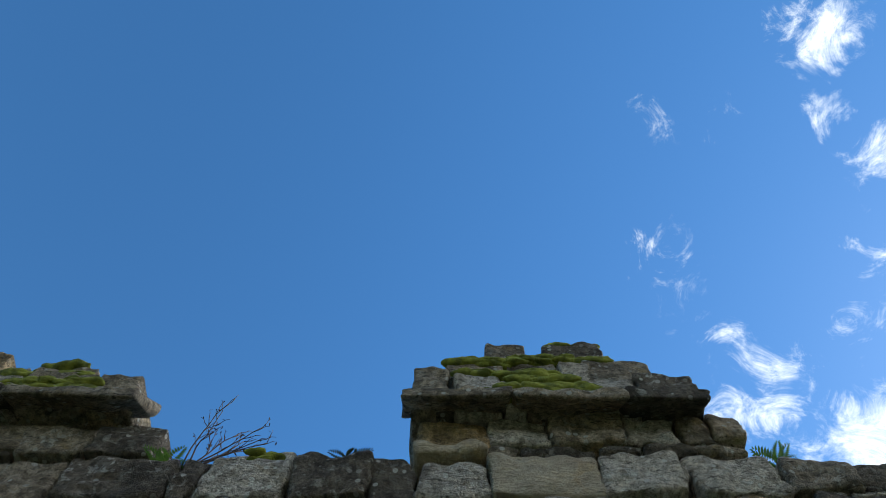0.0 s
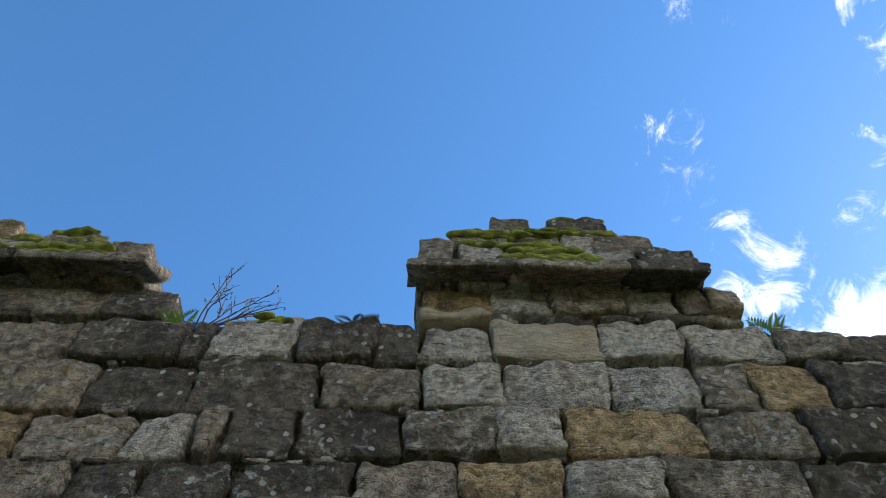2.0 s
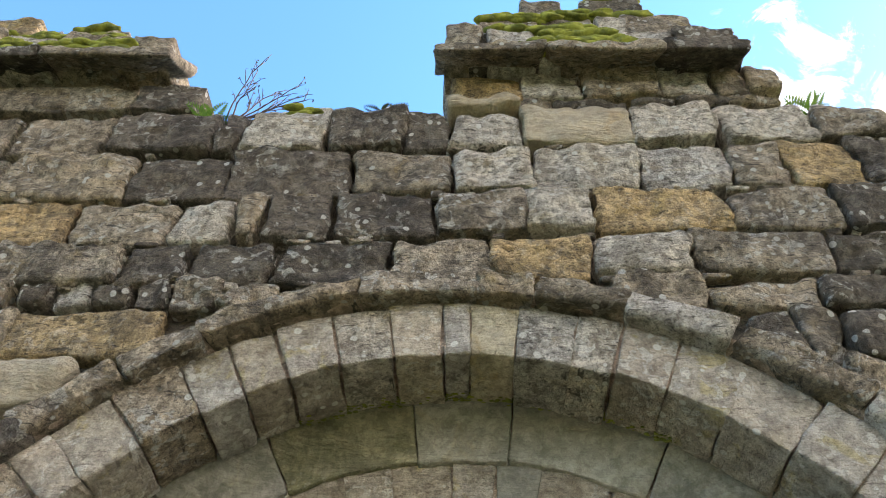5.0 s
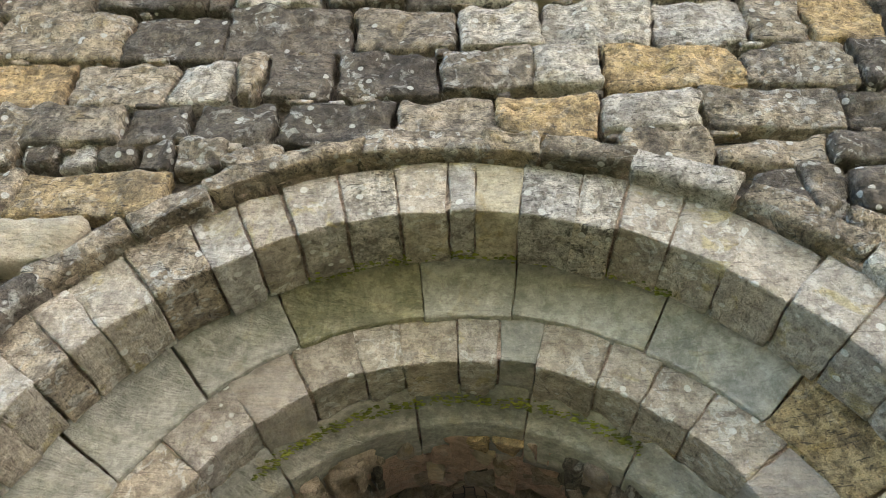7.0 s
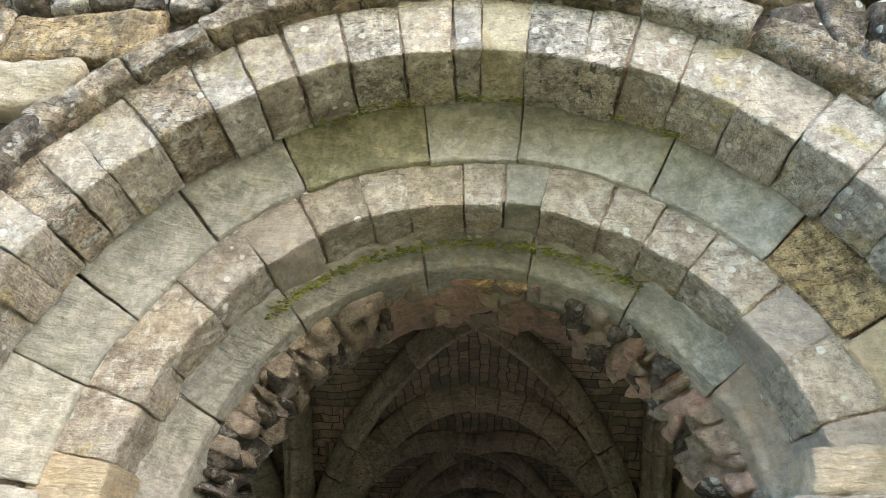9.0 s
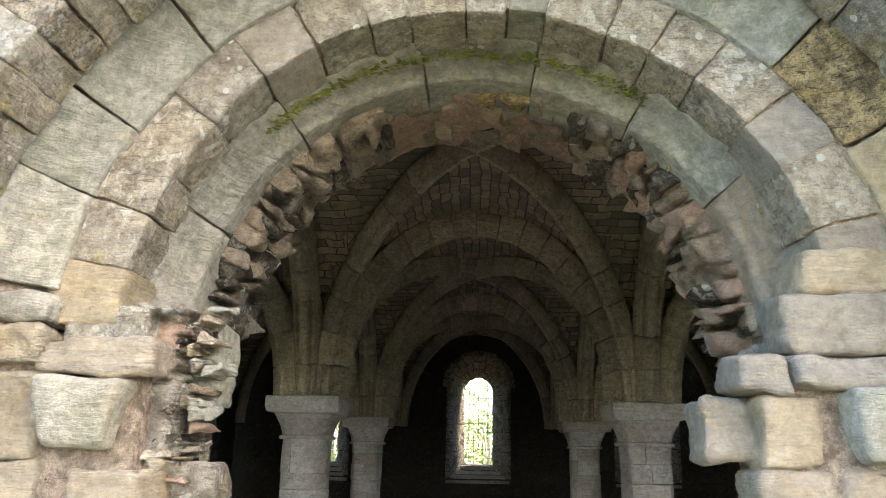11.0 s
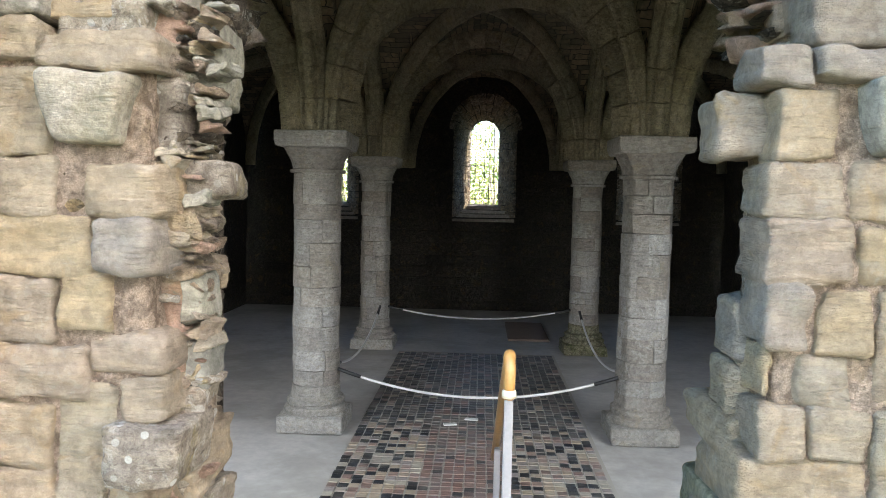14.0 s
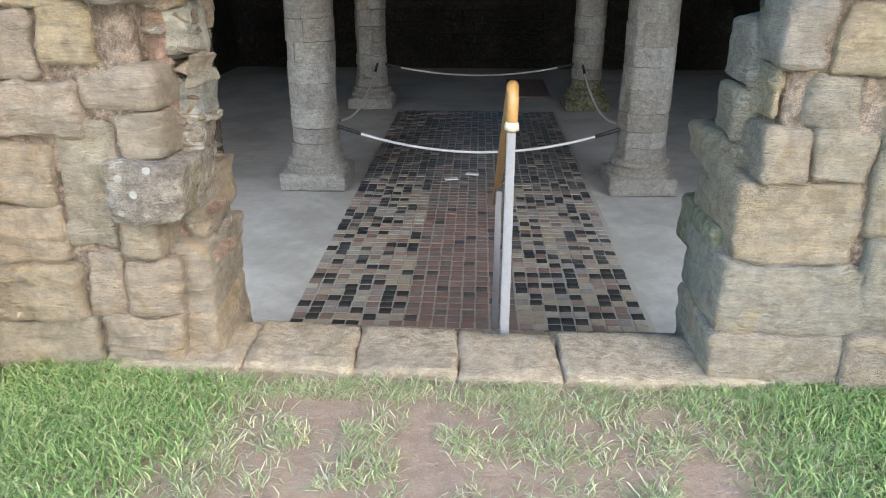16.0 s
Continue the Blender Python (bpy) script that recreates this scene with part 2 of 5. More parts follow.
COLUMN = stone_mat("column_stone", [(0.34, 0.32, 0.295), (0.47, 0.455, 0.435), (0.30, 0.275, 0.255), (0.38, 0.345, 0.305), (0.44, 0.435, 0.43)], speck=0.28, mottle=0.35,
                   dark=(0.17, 0.15, 0.13), dark_amt=0.3, lichen_amt=0.3, ochre_amt=0.15, relief=0.7)
RIB = stone_mat("vault_rib_stone", [(0.46, 0.41, 0.28), (0.53, 0.46, 0.33), (0.39, 0.35, 0.25)], dark=(0.08, 0.07, 0.06), dark_amt=0.3,
                lichen_amt=0.15, green_amt=0.2, relief=0.8, speck=0.4, mottle=0.4)
# rubble kept near black: the gloom of the room is put into its colour
DIM = stone_mat("dim_room_rubble", [(0.062, 0.055, 0.047), (0.095, 0.083, 0.069), (0.052, 0.047, 0.042)], dark_amt=0.5, lichen_amt=0.1, green_amt=0.2, relief=1.5)
LIME = stone_mat("buff_lime_mortar", [(0.54, 0.43, 0.35), (0.58, 0.47, 0.38)], dark=(0.3, 0.23, 0.18), dark_amt=0.3, lichen_amt=0.1, ochre_amt=0.2, relief=1.5, strata=0.1)
SLAB = stone_mat("threshold_slab", [(0.42, 0.345, 0.24), (0.45, 0.37, 0.265), (0.40, 0.335, 0.245)], speck=0.3, mottle=0.4, dark=(0.26, 0.21, 0.16), dark_amt=0.3,
                 lichen_amt=0.1, ochre_amt=0.15, relief=0.5, strata=0.2)


# ---- mesh tools ----
def part(name, mesh, material, parent=None, label=""):
    """Links a mesh (or a bmesh) as one object under a thing or a part."""
    if isinstance(mesh, bmesh.types.BMesh):
        me = bpy.data.meshes.new(name)
        mesh.to_mesh(me)
        mesh.free()
        mesh = me
    if not mesh.materials:
        mesh.materials.append(material)
    ob = new(name, mesh)
    ob.parent = parent
    if label:
        ob["label"] = label
    return ob


def thing(name, label, category, at=(0, 0, 0), group="", kind=""):
    ob = new(name)
    ob.empty_display_size = 0.1
    ob.location = at
    return tagged(ob, label, category, group, kind)


def mesh_from(verts, faces, name="mesh", smooth=True):
    me = bpy.data.meshes.new(name)
    me.from_pydata([tuple(v) for v in verts], [], faces)
    if smooth:
        me.polygons.foreach_set("use_smooth", [True] * len(me.polygons))
    me.update()
    return me


def axis_steps(lo, hi, r, n):
    r = min(r, (hi - lo) * 0.35)
    inner = [lo + r + (hi - lo - 2 * r) * i / n for i in range(n + 1)]
    return [lo, *inner, hi], r


def wall_map(a, b, c):
    return (a, c, b)


def ring_map(cx, cz, ref):
    """a runs along the arc at the radius ref (clockwise from the left), b is the radius, c the depth."""
    def f(a, b, c):
        th = math.pi - a / ref
        return (cx + b * math.cos(th), c, cz + b * math.sin(th))
    return f


def drum_map(cx, cy, ref, sides=0):
    def f(a, b, c):
        th = a / ref
        if sides:
            w = 2 * math.pi / sides
            b = b * math.cos(w / 2) ** 0.5 / math.cos((th % w) - w / 2)
        return (cx + b * math.cos(th), cy + b * math.sin(th), c)
    return f


def block(bounds, where, seed, seg=(4, 3, 2), edge=0.02, rough=0.008, warp=0.012, freq=6.0, ledge=0.0, facet=False):
    """A worn block of stone: a box with rounded edges, skewed corners and an uneven face, bent by a map."""
    rnd = random.Random(seed)
    a0, a1, b0, b1, c0, c1 = bounds
    xs, rx = axis_steps(a0, a1, edge, seg[0])
    ys, ry = axis_steps(b0, b1, edge, seg[1])
    zs, rz = axis_steps(c0, c1, edge, seg[2])
    skew = [[rnd.uniform(-warp, warp) for _ in range(3)] for _ in range(8)]
    nx, ny, nz = len(xs) - 1, len(ys) - 1, len(zs) - 1
    index, verts = {}, []
    off = Vector((rnd.uniform(0, 90), rnd.uniform(0, 90), rnd.uniform(0, 90)))
    for i, x in enumerate(xs):
        for j, y in enumerate(ys):
            for k, z in enumerate(zs):
                if not (i in (0, nx) or j in (0, ny) or k in (0, nz)):
                    continue
                qx, qy, qz = min(max(x, a0 + rx), a1 - rx), min(max(y, b0 + ry), b1 - ry), min(max(z, c0 + rz), c1 - rz)
                d = Vector(((x - qx) / rx, (y - qy) / ry, (z - qz) / rz))
                ln = d.length
                if ln > 1:
                    d /= ln
                p = Vector((qx + d.x * rx, qy + d.y * ry, qz + d.z * rz))
                s = (noise.noise(p * freq + off) * 1.0 + noise.noise(p * freq * 2.7 + off) * 0.45) * rough
                if ledge:
                    s += ledge * noise.noise(Vector((p.x * 4.0 + off.x, p.y * 30.0 + off.y + 2.0 * noise.noise(p * 5 + off), p.z * 4.0)))
                p += d * s
                u, v, w = (x - a0) / (a1 - a0), (y - b0) / (b1 - b0), (z - c0) / (c1 - c0)
                for n, e in enumerate(skew):
                    wt = (u if n & 1 else 1 - u) * (v if n & 2 else 1 - v) * (w if n & 4 else 1 - w)
                    p += Vector(e) * wt
                index[i, j, k] = len(verts)
                verts.append(where(p.x, p.y, p.z))
    faces = []
    def quad(a, b, c, d, flip):
        q = [index[a], index[b], index[c], index[d]]
        faces.append(q[::-1] if flip else q)
    for i in range(nx):
        for j in range(ny):
            quad((i, j, 0), (i, j + 1, 0), (i + 1, j + 1, 0), (i + 1, j, 0), False)
            quad((i, j, nz), (i, j + 1, nz), (i + 1, j + 1, nz), (i + 1, j, nz), True)
    for i in range(nx):
        for k in range(nz):
            quad((i, 0, k), (i + 1, 0, k), (i + 1, 0, k + 1), (i, 0, k + 1), False)
            quad((i, ny, k), (i + 1, ny, k), (i + 1, ny, k + 1), (i, ny, k + 1), True)
    for j in range(ny):
        for k in range(nz):
            quad((0, j, k), (0, j, k + 1), (0, j + 1, k + 1), (0, j + 1, k), False)
            quad((nx, j, k), (nx, j, k + 1), (nx, j + 1, k + 1), (nx, j + 1, k), True)
    me = mesh_from(verts, faces, "stone", not facet)
    bm = bmesh.new()
    bm.from_mesh(me)
    bmesh.ops.recalc_face_normals(bm, faces=bm.faces)
    bm.to_mesh(me)
    bm.free()
    return me


def arch_slab(name, x0, x1, z0, z1, y0, y1, cx, cz, r, foot, material, parent=None, half=None):
    """A slab of wall with a round-headed opening through it; foot: where the opening ends below."""
    half = half or r
    inner = [(cx - half, foot), (cx - half, (foot + cz) / 2)]
    inner += [(cx + (half if abs(math.cos(t)) > 0.999 else r) * math.cos(t), cz + r * math.sin(t)) for t in [math.pi * (1 - i / 40) for i in range(41)]]
    inner += [(cx + half, (foot + cz) / 2), (cx + half, foot)]
    outer = []
    for x, z in inner:
        dx, dz = x - cx, z - cz
        if dz <= 0:
            outer.append((x0 if dx < 0 else x1, z))
        else:
            k = min((x1 - cx) / dx if dx > 1e-6 else (x0 - cx) / dx if dx < -1e-6 else 1e9, (z1 - cz) / dz if dz > 1e-6 else 1e9)
            outer.append((cx + dx * k, cz + dz * k))
    n = len(inner)
    verts = [(x, y0, z) for x, z in inner] + [(x, y0, z) for x, z in outer] + [(x, y1, z) for x, z in inner] + [(x, y1, z) for x, z in outer]
    faces = []
    for i in range(n - 1):
        faces.append((i, n + i, n + i + 1, i + 1))
        faces.append((2 * n + i, 2 * n + i + 1, 3 * n + i + 1, 3 * n + i))
        faces.append((i, i + 1, 2 * n + i + 1, 2 * n + i))
        faces.append((n + i, 3 * n + i, 3 * n + i + 1, n + i + 1))
    faces += [(0, 2 * n, 3 * n, n), (n - 1, 2 * n - 1, 4 * n - 1, 3 * n - 1)]
    corners = [(x0, z1), (x1, z1)]
    me = mesh_from(verts, faces, name, smooth=False)
    bm = bmesh.new()
    bm.from_mesh(me)
    # fill the two upper corners that the fan leaves open
    for cxx, czz in corners:
        near = [i for i in range(n - 1) if (abs(outer[i][0] - cxx) < 1e-6) != (abs(outer[i + 1][0] - cxx) < 1e-6)
                and (abs(outer[i][1] - z1) < 1e-6 or abs(outer[i + 1][1] - z1) < 1e-6)]
        for i in near:
            f, b = bm.verts.new((cxx, y0, czz)), bm.verts.new((cxx, y1, czz))
            bm.verts.ensure_lookup_table()
            bm.faces.new((bm.verts[n + i], bm.verts[n + i + 1], f))
            bm.faces.new((bm.verts[3 * n + i], bm.verts[3 * n + i + 1], b))
    bmesh.ops.recalc_face_normals(bm, faces=bm.faces)
    bm.to_mesh(me)
    bm.free()
    return part(name, me, material, parent)


def box(name, x0, x1, y0, y1, z0, z1, material, parent=None, edge=0.01):
    bm = bmesh.new()
    bmesh.ops.create_cube(bm, size=1)
    for v in bm.verts:
        v.co = ((x0 + x1) / 2 + v.co.x * (x1 - x0), (y0 + y1) / 2 + v.co.y * (y1 - y0), (z0 + z1) / 2 + v.co.z * (z1 - z0))
    if edge:
        bmesh.ops.bevel(bm, geom=bm.edges[:], offset=edge, segments=2, affect="EDGES")
    return part(name, bm, material, parent)


# ---- ground ----
def ground_mat():
    m, N, L, P = node_mat("bare_trodden_earth")
    v = coords(N, L, jitter=False)
    a, b, f = noise_tex(N, L, v, 1.6, 6), noise_tex(N, L, v, 14, 8, 0.7), noise_tex(N, L, v, 120, 5, 0.7)
    c = mixed(N, L, step(N, L, b, 0.3, 0.7), (0.29, 0.20, 0.14), (0.38, 0.275, 0.20))
    c = mixed(N, L, step(N, L, a, 0.5, 0.7, 0.35), c, (0.17, 0.15, 0.07))
    c = mixed(N, L, step(N, L, f, 0.3, 0.45), mixed(N, L, 0.5, c, (0.10, 0.07, 0.05)), c)
    sx = N.new("ShaderNodeTexCoord")
    sp = N.new("ShaderNodeSeparateXYZ")
    L.new(sx.outputs["Object"], sp.inputs[0])
    ax = N.new("ShaderNodeMath")
    ax.operation = "ABSOLUTE"
    L.new(sp.outputs["X"], ax.inputs[0])
    wob = N.new("ShaderNodeMath")
    wob.operation = "MULTIPLY_ADD"
    L.new(a, wob.inputs[0])
    wob.inputs[1].default_value = 1.4
    L.new(ax.outputs[0], wob.inputs[2])
    turf = mixed(N, L, step(N, L, b, 0.35, 0.65), (0.055, 0.085, 0.022), (0.10, 0.125, 0.04))
    c = mixed(N, L, step(N, L, wob.outputs[0], 1.5, 2.1), c, turf)
    L.new(c, P.inputs["Base Color"])
    P.inputs["Roughness"].default_value = 0.95
    bump(N, L, P, [(b, 0.6, 0.03), (f, 0.5, 0.008)])
    return m


EARTH = ground_mat()
X_IN0, X_IN1, Y_IN0, Y_IN1 = -5.0, 5.1, 3.2, 16.0
FLOOR = -1.04
gv, gf = [], []
gx = [-400, -40, -5.6, -2.4, 2.4, 5.7, 40, 400]
gy = [-400, -40, -2, 1.0, 2.16, 17.0, 40, 400]
for y in gy:
    for x in gx:
        gv.append((x, y, 0))
for j in range(7):
    for i in range(7):
        if 2 <= i <= 4 and j == 4:
            continue
        gf.append((j * 8 + i, j * 8 + i + 1, (j + 1) * 8 + i + 1, (j + 1) * 8 + i))
ground = part("ground", mesh_from(gv, gf, "ground", False), EARTH)
tagged(ground, "bare trodden earth with worn grass before the doorway", "ground", kind="structure")

# ---- front wall: core, then the stones that face it ----
CX, CZ1, CZ2 = 0.05, 1.73, 1.80
FACE, ORDER = 1.77, 2.17
wall_front = thing("wall_front", "ruined abbey wall of weathered coursed sandstone with a round-arched doorway", "wall", kind="structure")
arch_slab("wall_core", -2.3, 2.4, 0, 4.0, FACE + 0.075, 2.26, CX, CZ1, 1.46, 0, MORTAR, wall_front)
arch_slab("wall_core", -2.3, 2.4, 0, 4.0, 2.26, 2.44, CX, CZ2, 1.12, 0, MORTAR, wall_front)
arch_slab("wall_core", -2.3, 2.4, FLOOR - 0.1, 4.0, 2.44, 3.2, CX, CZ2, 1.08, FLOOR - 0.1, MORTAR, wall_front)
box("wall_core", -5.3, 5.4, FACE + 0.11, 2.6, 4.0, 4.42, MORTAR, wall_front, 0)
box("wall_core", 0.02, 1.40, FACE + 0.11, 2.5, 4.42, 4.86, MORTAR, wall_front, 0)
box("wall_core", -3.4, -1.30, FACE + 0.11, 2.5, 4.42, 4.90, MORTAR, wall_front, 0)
LETTER = {"g": GREY, "d": BLACKENED, "p": PALE, "o": OCHRE, "b": BUFF, "r": RUBBLE, "s": SMOOTH, "v": VOUSSOIR, "k": PINK, "m": MOSSED, "w": GREENISH, "j": GREYBUFF}
R_HOOD = 1.655


def face_map(a, b, c):
    """Wall face; stones that meet the hood are cut to its curve."""
    dz = b - CZ1
    if abs(dz) < R_HOOD:
        lim = math.sqrt(R_HOOD * R_HOOD - dz * dz) if dz > 0 else R_HOOD
        if abs(a - CX) < lim:
            a = CX + math.copysign(lim, a - CX)
    return (a, c, b)


seed_no = 100


def next_seed():
    global seed_no
    seed_no += 1
    return seed_no


def facing(bounds, letter, y, depth=0.22, where=face_map, parent=None, edge=0.020, rough=0.024, warp=0.018, seg=None, name="stone"):
    x0, x1, z0, z1 = bounds
    seg = seg or (max(4, min(22, int((x1 - x0) / 0.021))), max(3, min(14, int((z1 - z0) / 0.018))), 2)
    me = block((x0, x1, z0, z1, y, y + depth), where, next_seed(), seg, edge, rough, warp, 9.0, 0.40 * rough)
    return part(name, me, LETTER[letter], parent)


# courses of the face above the arch: bottom, top, joints from left to right
COURSES = [
    (4.68, 4.89, "-0.01o 0.31p 0.60g 0.95p 1.21g 1.36g 1.52"),
    (4.60, 4.665, "-0.03b 0.31g 0.45d 0.80d 1.02d 1.26g 1.50"),
    (4.30, 4.585, "-3.3g -2.45g -1.94g -1.51d -1.03d -0.92p -0.55d -0.21d -0.01p 0.30b 0.78p 1.16p 1.55g 1.88d 2.30d 2.75g 3.3"),
    (3.99, 4.28, "-3.4g -2.8d -2.35g -1.85g -1.33d -0.92d -0.41g 0.0p 0.33p 0.77p 1.14g 1.35o 1.65d 2.08d 2.6g 3.2"),
    (3.72, 3.97, "-3.3d -2.7g -2.25g -1.83o -1.45g -1.05p -0.82g -0.72d -0.46d -0.07g 0.28p 0.54o 1.05g 1.46d 1.9d 2.4g 3.1"),
    (3.50, 3.70, "-3.4g -2.75g -2.2g -1.64g -1.17d -0.93d -0.62d -0.21g 0.14o 0.51p 0.87g 1.34d 1.75d 2.25g 2.9"),
    (3.345, 3.485, "-3.3g -2.7g -2.2d -1.75g -1.52d -1.38p -1.22d -1.08d -0.95g -0.78g -0.60x 0.55g 0.86g 1.24d 1.62d 2.1g 2.8"),
    (3.13, 3.33, "-3.3d -2.6g -2.0g -1.46o -0.95x 0.98d 1.12g 1.26d 1.6d 2.2g 2.9"),
    (2.94, 3.115, "-3.2g -2.5g -1.95d -1.52b -1.16x 1.2g 1.36d 1.8g 2.3g 3.0"),
]
for z0, z1, spec in COURSES:
    items = spec.split()
    for a, b in zip(items[:-1], items[1:]):
        x0, x1 = float(a[:-1]), float(b.rstrip("gdpobrsvkx"))
        if a[-1] == "x":
            continue
        rnd = random.Random(seed_no)
        lean = 0.028 if z0 > 3.48 else 0.0
        zz = lean * ((x0 + x1) / 2 - 0.6)
        lo, hi = z0 + zz + rnd.uniform(-0.012, 0.006), z1 + zz + rnd.uniform(-0.012, 0.010)
        if z1 == 4.585 and x0 >= 1.5:
            hi -= 0.07
        facing((x0 + 0.007, x1 - 0.007, lo + 0.003, hi - 0.003), a[-1], FACE + rnd.uniform(-0.022, 0.012), 0.55 if z0 > 4.2 else 0.26, parent=wall_front)
# small pinning stones in the joints
rnd = random.Random(5)
for i in range(70):
    x, z = rnd.uniform(-2.0, 2.0), rnd.choice([3.49, 3.71, 3.98, 4.29])
    w = rnd.uniform(0.03, 0.09)
    zz = z + 0.028 * (x - 0.6)
    facing((x, x + w, zz - 0.012, zz + 0.012), rnd.choice("gdpg"), FACE + 0.008, 0.05, parent=wall_front, edge=0.008, rough=0.006, warp=0.008, seg=(2, 1, 1))
# courses at both sides of the arch
z = 2.93
while z > 0.02:
    h = min(rnd.uniform(0.17, 0.27), z)
    for side in (-1, 1):
        x = 1.50
        while x < 3.3:
            w = rnd.uniform(0.28, 0.55)
            a, b = (CX + side * x, CX + side * (x + w)) if side > 0 else (CX - x - w, CX - x)
            open_at = 3.65 if side > 0 else -3.55
            letter, proud = rnd.choice("gdpgb"), rnd.uniform(-0.015, 0.012)
            x += w
            rr = 1.1 if z - h < 1.75 else math.sqrt(max(0.0, 1.21 - (z - h - 1.75) ** 2))
            if min(abs(a - open_at), abs(b - open_at)) < rr:
                continue
            facing((a + 0.008, b - 0.008, z - h + 0.008, z - 0.006), letter, FACE + proud, parent=wall_front)
    z -= h

# ---- arch: hood, outer ring, chamfered band, inner ring, inner band ----
def ring_stones(name, cx, cz, r0, r1, y0, y1, joints, letters, parent, edge=0.010, rough=0.011, slope=0.0, warp=0.008, seg=None, hollow=0.0, facet=False):
    """joints: the angles in degrees, from the left springing (0) to the right one (180)."""
    ref = (r0 + r1) / 2
    base = ring_map(cx, cz, ref)
    where = (lambda a, b, c: base(a, b, c + (r1 - b) * slope + hollow * math.sin(math.pi * min(1, max(0, (r1 - b) / (r1 - r0)))))) if slope else base
    for i, (a, b) in enumerate(zip(joints[:-1], joints[1:])):
        s0, s1 = math.radians(a) * ref + 0.0025, math.radians(b) * ref - 0.0025
        rnd = random.Random(next_seed())
        n = max(4, min(10, int((s1 - s0) / 0.05)))
        me = block((s0, s1, r0 + rnd.uniform(-0.010, 0.004), r1, y0 + rnd.uniform(-0.006, 0.006), y1), where, seed_no, seg or (n + 3, 7, 6), edge, rough, warp, 12.0, 0.0, facet)
        part(name, me, LETTER[letters[i % len(letters)]], parent)


def ring_fill(cx, cz, r0, r1, y0, y1, parent, slope=0.0, upto=180):
    """The mortar bed of a ring, set back behind the faces of its stones."""
    ref = (r0 + r1) / 2
    base = ring_map(cx, cz, ref)
    where = (lambda a, b, c: base(a, b, c + (r1 - b) * slope)) if slope else base
    part("mortar", block((0.02, math.radians(upto) * ref, r0, r1, y0, y1), where, next_seed(), (70, 2, 3), 0.004, 0.004, 0.0, 20.0), LIME, parent)


def joints_from_x(xs, cx, r):
    return [180 - math.degrees(math.acos(max(-1, min(1, (float(x) - cx) / r)))) for x in xs.split()]


arch = thing("doorway_arch", "round sandstone doorway arch of two recessed orders, worn and lichened", "arch", (CX, FACE, CZ1))
arch.location = (0, 0, 0)
arch["kind"] = "structure"
ring_stones("hood_stone", CX, CZ1, 1.625, 1.705, FACE - 0.075, 2.0, [4, 16, 29, 41.2, 51.8, 60.4, 78.4, 91.8, 98.2, 108.5, 120.2, 134, 150, 172],
            "ggdggggggpgpg", arch, edge=0.013, rough=0.020, warp=0.016)
ring_stones("voussoir", CX, CZ1, 1.408, 1.618, FACE - 0.005, 2.02,
            [4, 9, 14, 20, 25, 29.5, 34.2, 38.7, 43.0, 49.6, 57.1, 62.4, 68.0, 74.4, 81.2, 87.5, 90.8, 96.7, 103.6, 108.8, 115.2, 122.5, 130.3, 137.2, 144, 151, 158, 166, 174],
            "vvvvvvgvvgvvvpvvwppvvvvvvvbv", arch, edge=0.006, rough=0.009, warp=0.006)
ring_stones("band_stone", CX, CZ2 - 0.03, 1.235, 1.445, 1.975, 2.30, [6, 20.1, 31.3, 47.3, 62.9, 83.0, 96.9, 118.0, 136.9, 152, 164, 175],
            "ssssmsssobv", arch, edge=0.007, rough=0.008, slope=0.80, warp=0.005, seg=(12, 9, 4), hollow=0.060)
ring_stones("voussoir", CX, CZ2, 1.04, 1.262, ORDER, 2.42,
            [0, 9, 18.8, 26.6, 37.9, 50.0, 60.5, 70.9, 78.2, 88.4, 95.5, 102.6, 113.6, 121.6, 130.5, 142.3, 151.5, 163, 175],
            "bvvvvjvvvvsvvvvjvjb", arch, edge=0.006, rough=0.009, warp=0.006)
ring_stones("band_stone", CX, CZ2, 0.975, 1.042, 2.345, 2.60, [4, 24.2, 50.2, 79.3, 102.0, 124.3, 147.7, 176],
            "ssssssb", arch, edge=0.006, rough=0.006, slope=2.8, warp=0.004, seg=(14, 9, 4), hollow=0.040)
ring_fill(CX, CZ1, 1.63, 1.68, FACE - 0.02, 2.0, arch)
ring_fill(CX, CZ1, 1.424, 1.61, FACE + 0.012, 2.01, arch)
ring_fill(CX, CZ2 - 0.03, 1.26, 1.43, 2.085, 2.31, arch, 0.80)
ring_fill(CX, CZ2, 1.054, 1.255, ORDER + 0.012, 2.44, arch)
ring_fill(CX, CZ2, 0.995, 1.045, 2.405, 2.60, arch, 2.8)
# broken core behind the inner band
part("core_mortar", block((0.02, math.pi * 1.05, 0.985, 1.12, 2.62, 3.15), ring_map(CX, CZ2, 1.05), next_seed(), (60, 2, 8), 0.03, 0.03, 0.0, 12.0), PINK, arch, "pink crumbling mortar of the arch core")
rnd = random.Random(21)
a = 8.0
while a < 176:
    b = a + rnd.uniform(3.0, 6.5)
    for y in (2.62, 2.74, 2.86, 2.98):
        ring_stones("core_stone", CX, CZ2, rnd.uniform(0.96, 1.015), 1.12, y, y + 0.13, [a + rnd.uniform(-1, 1), b + rnd.uniform(-1, 1)], rnd.choice("rrrodkkb"), arch, edge=0.016, rough=0.012, warp=0.03, seg=(5, 4, 4), facet=True)
    a = b

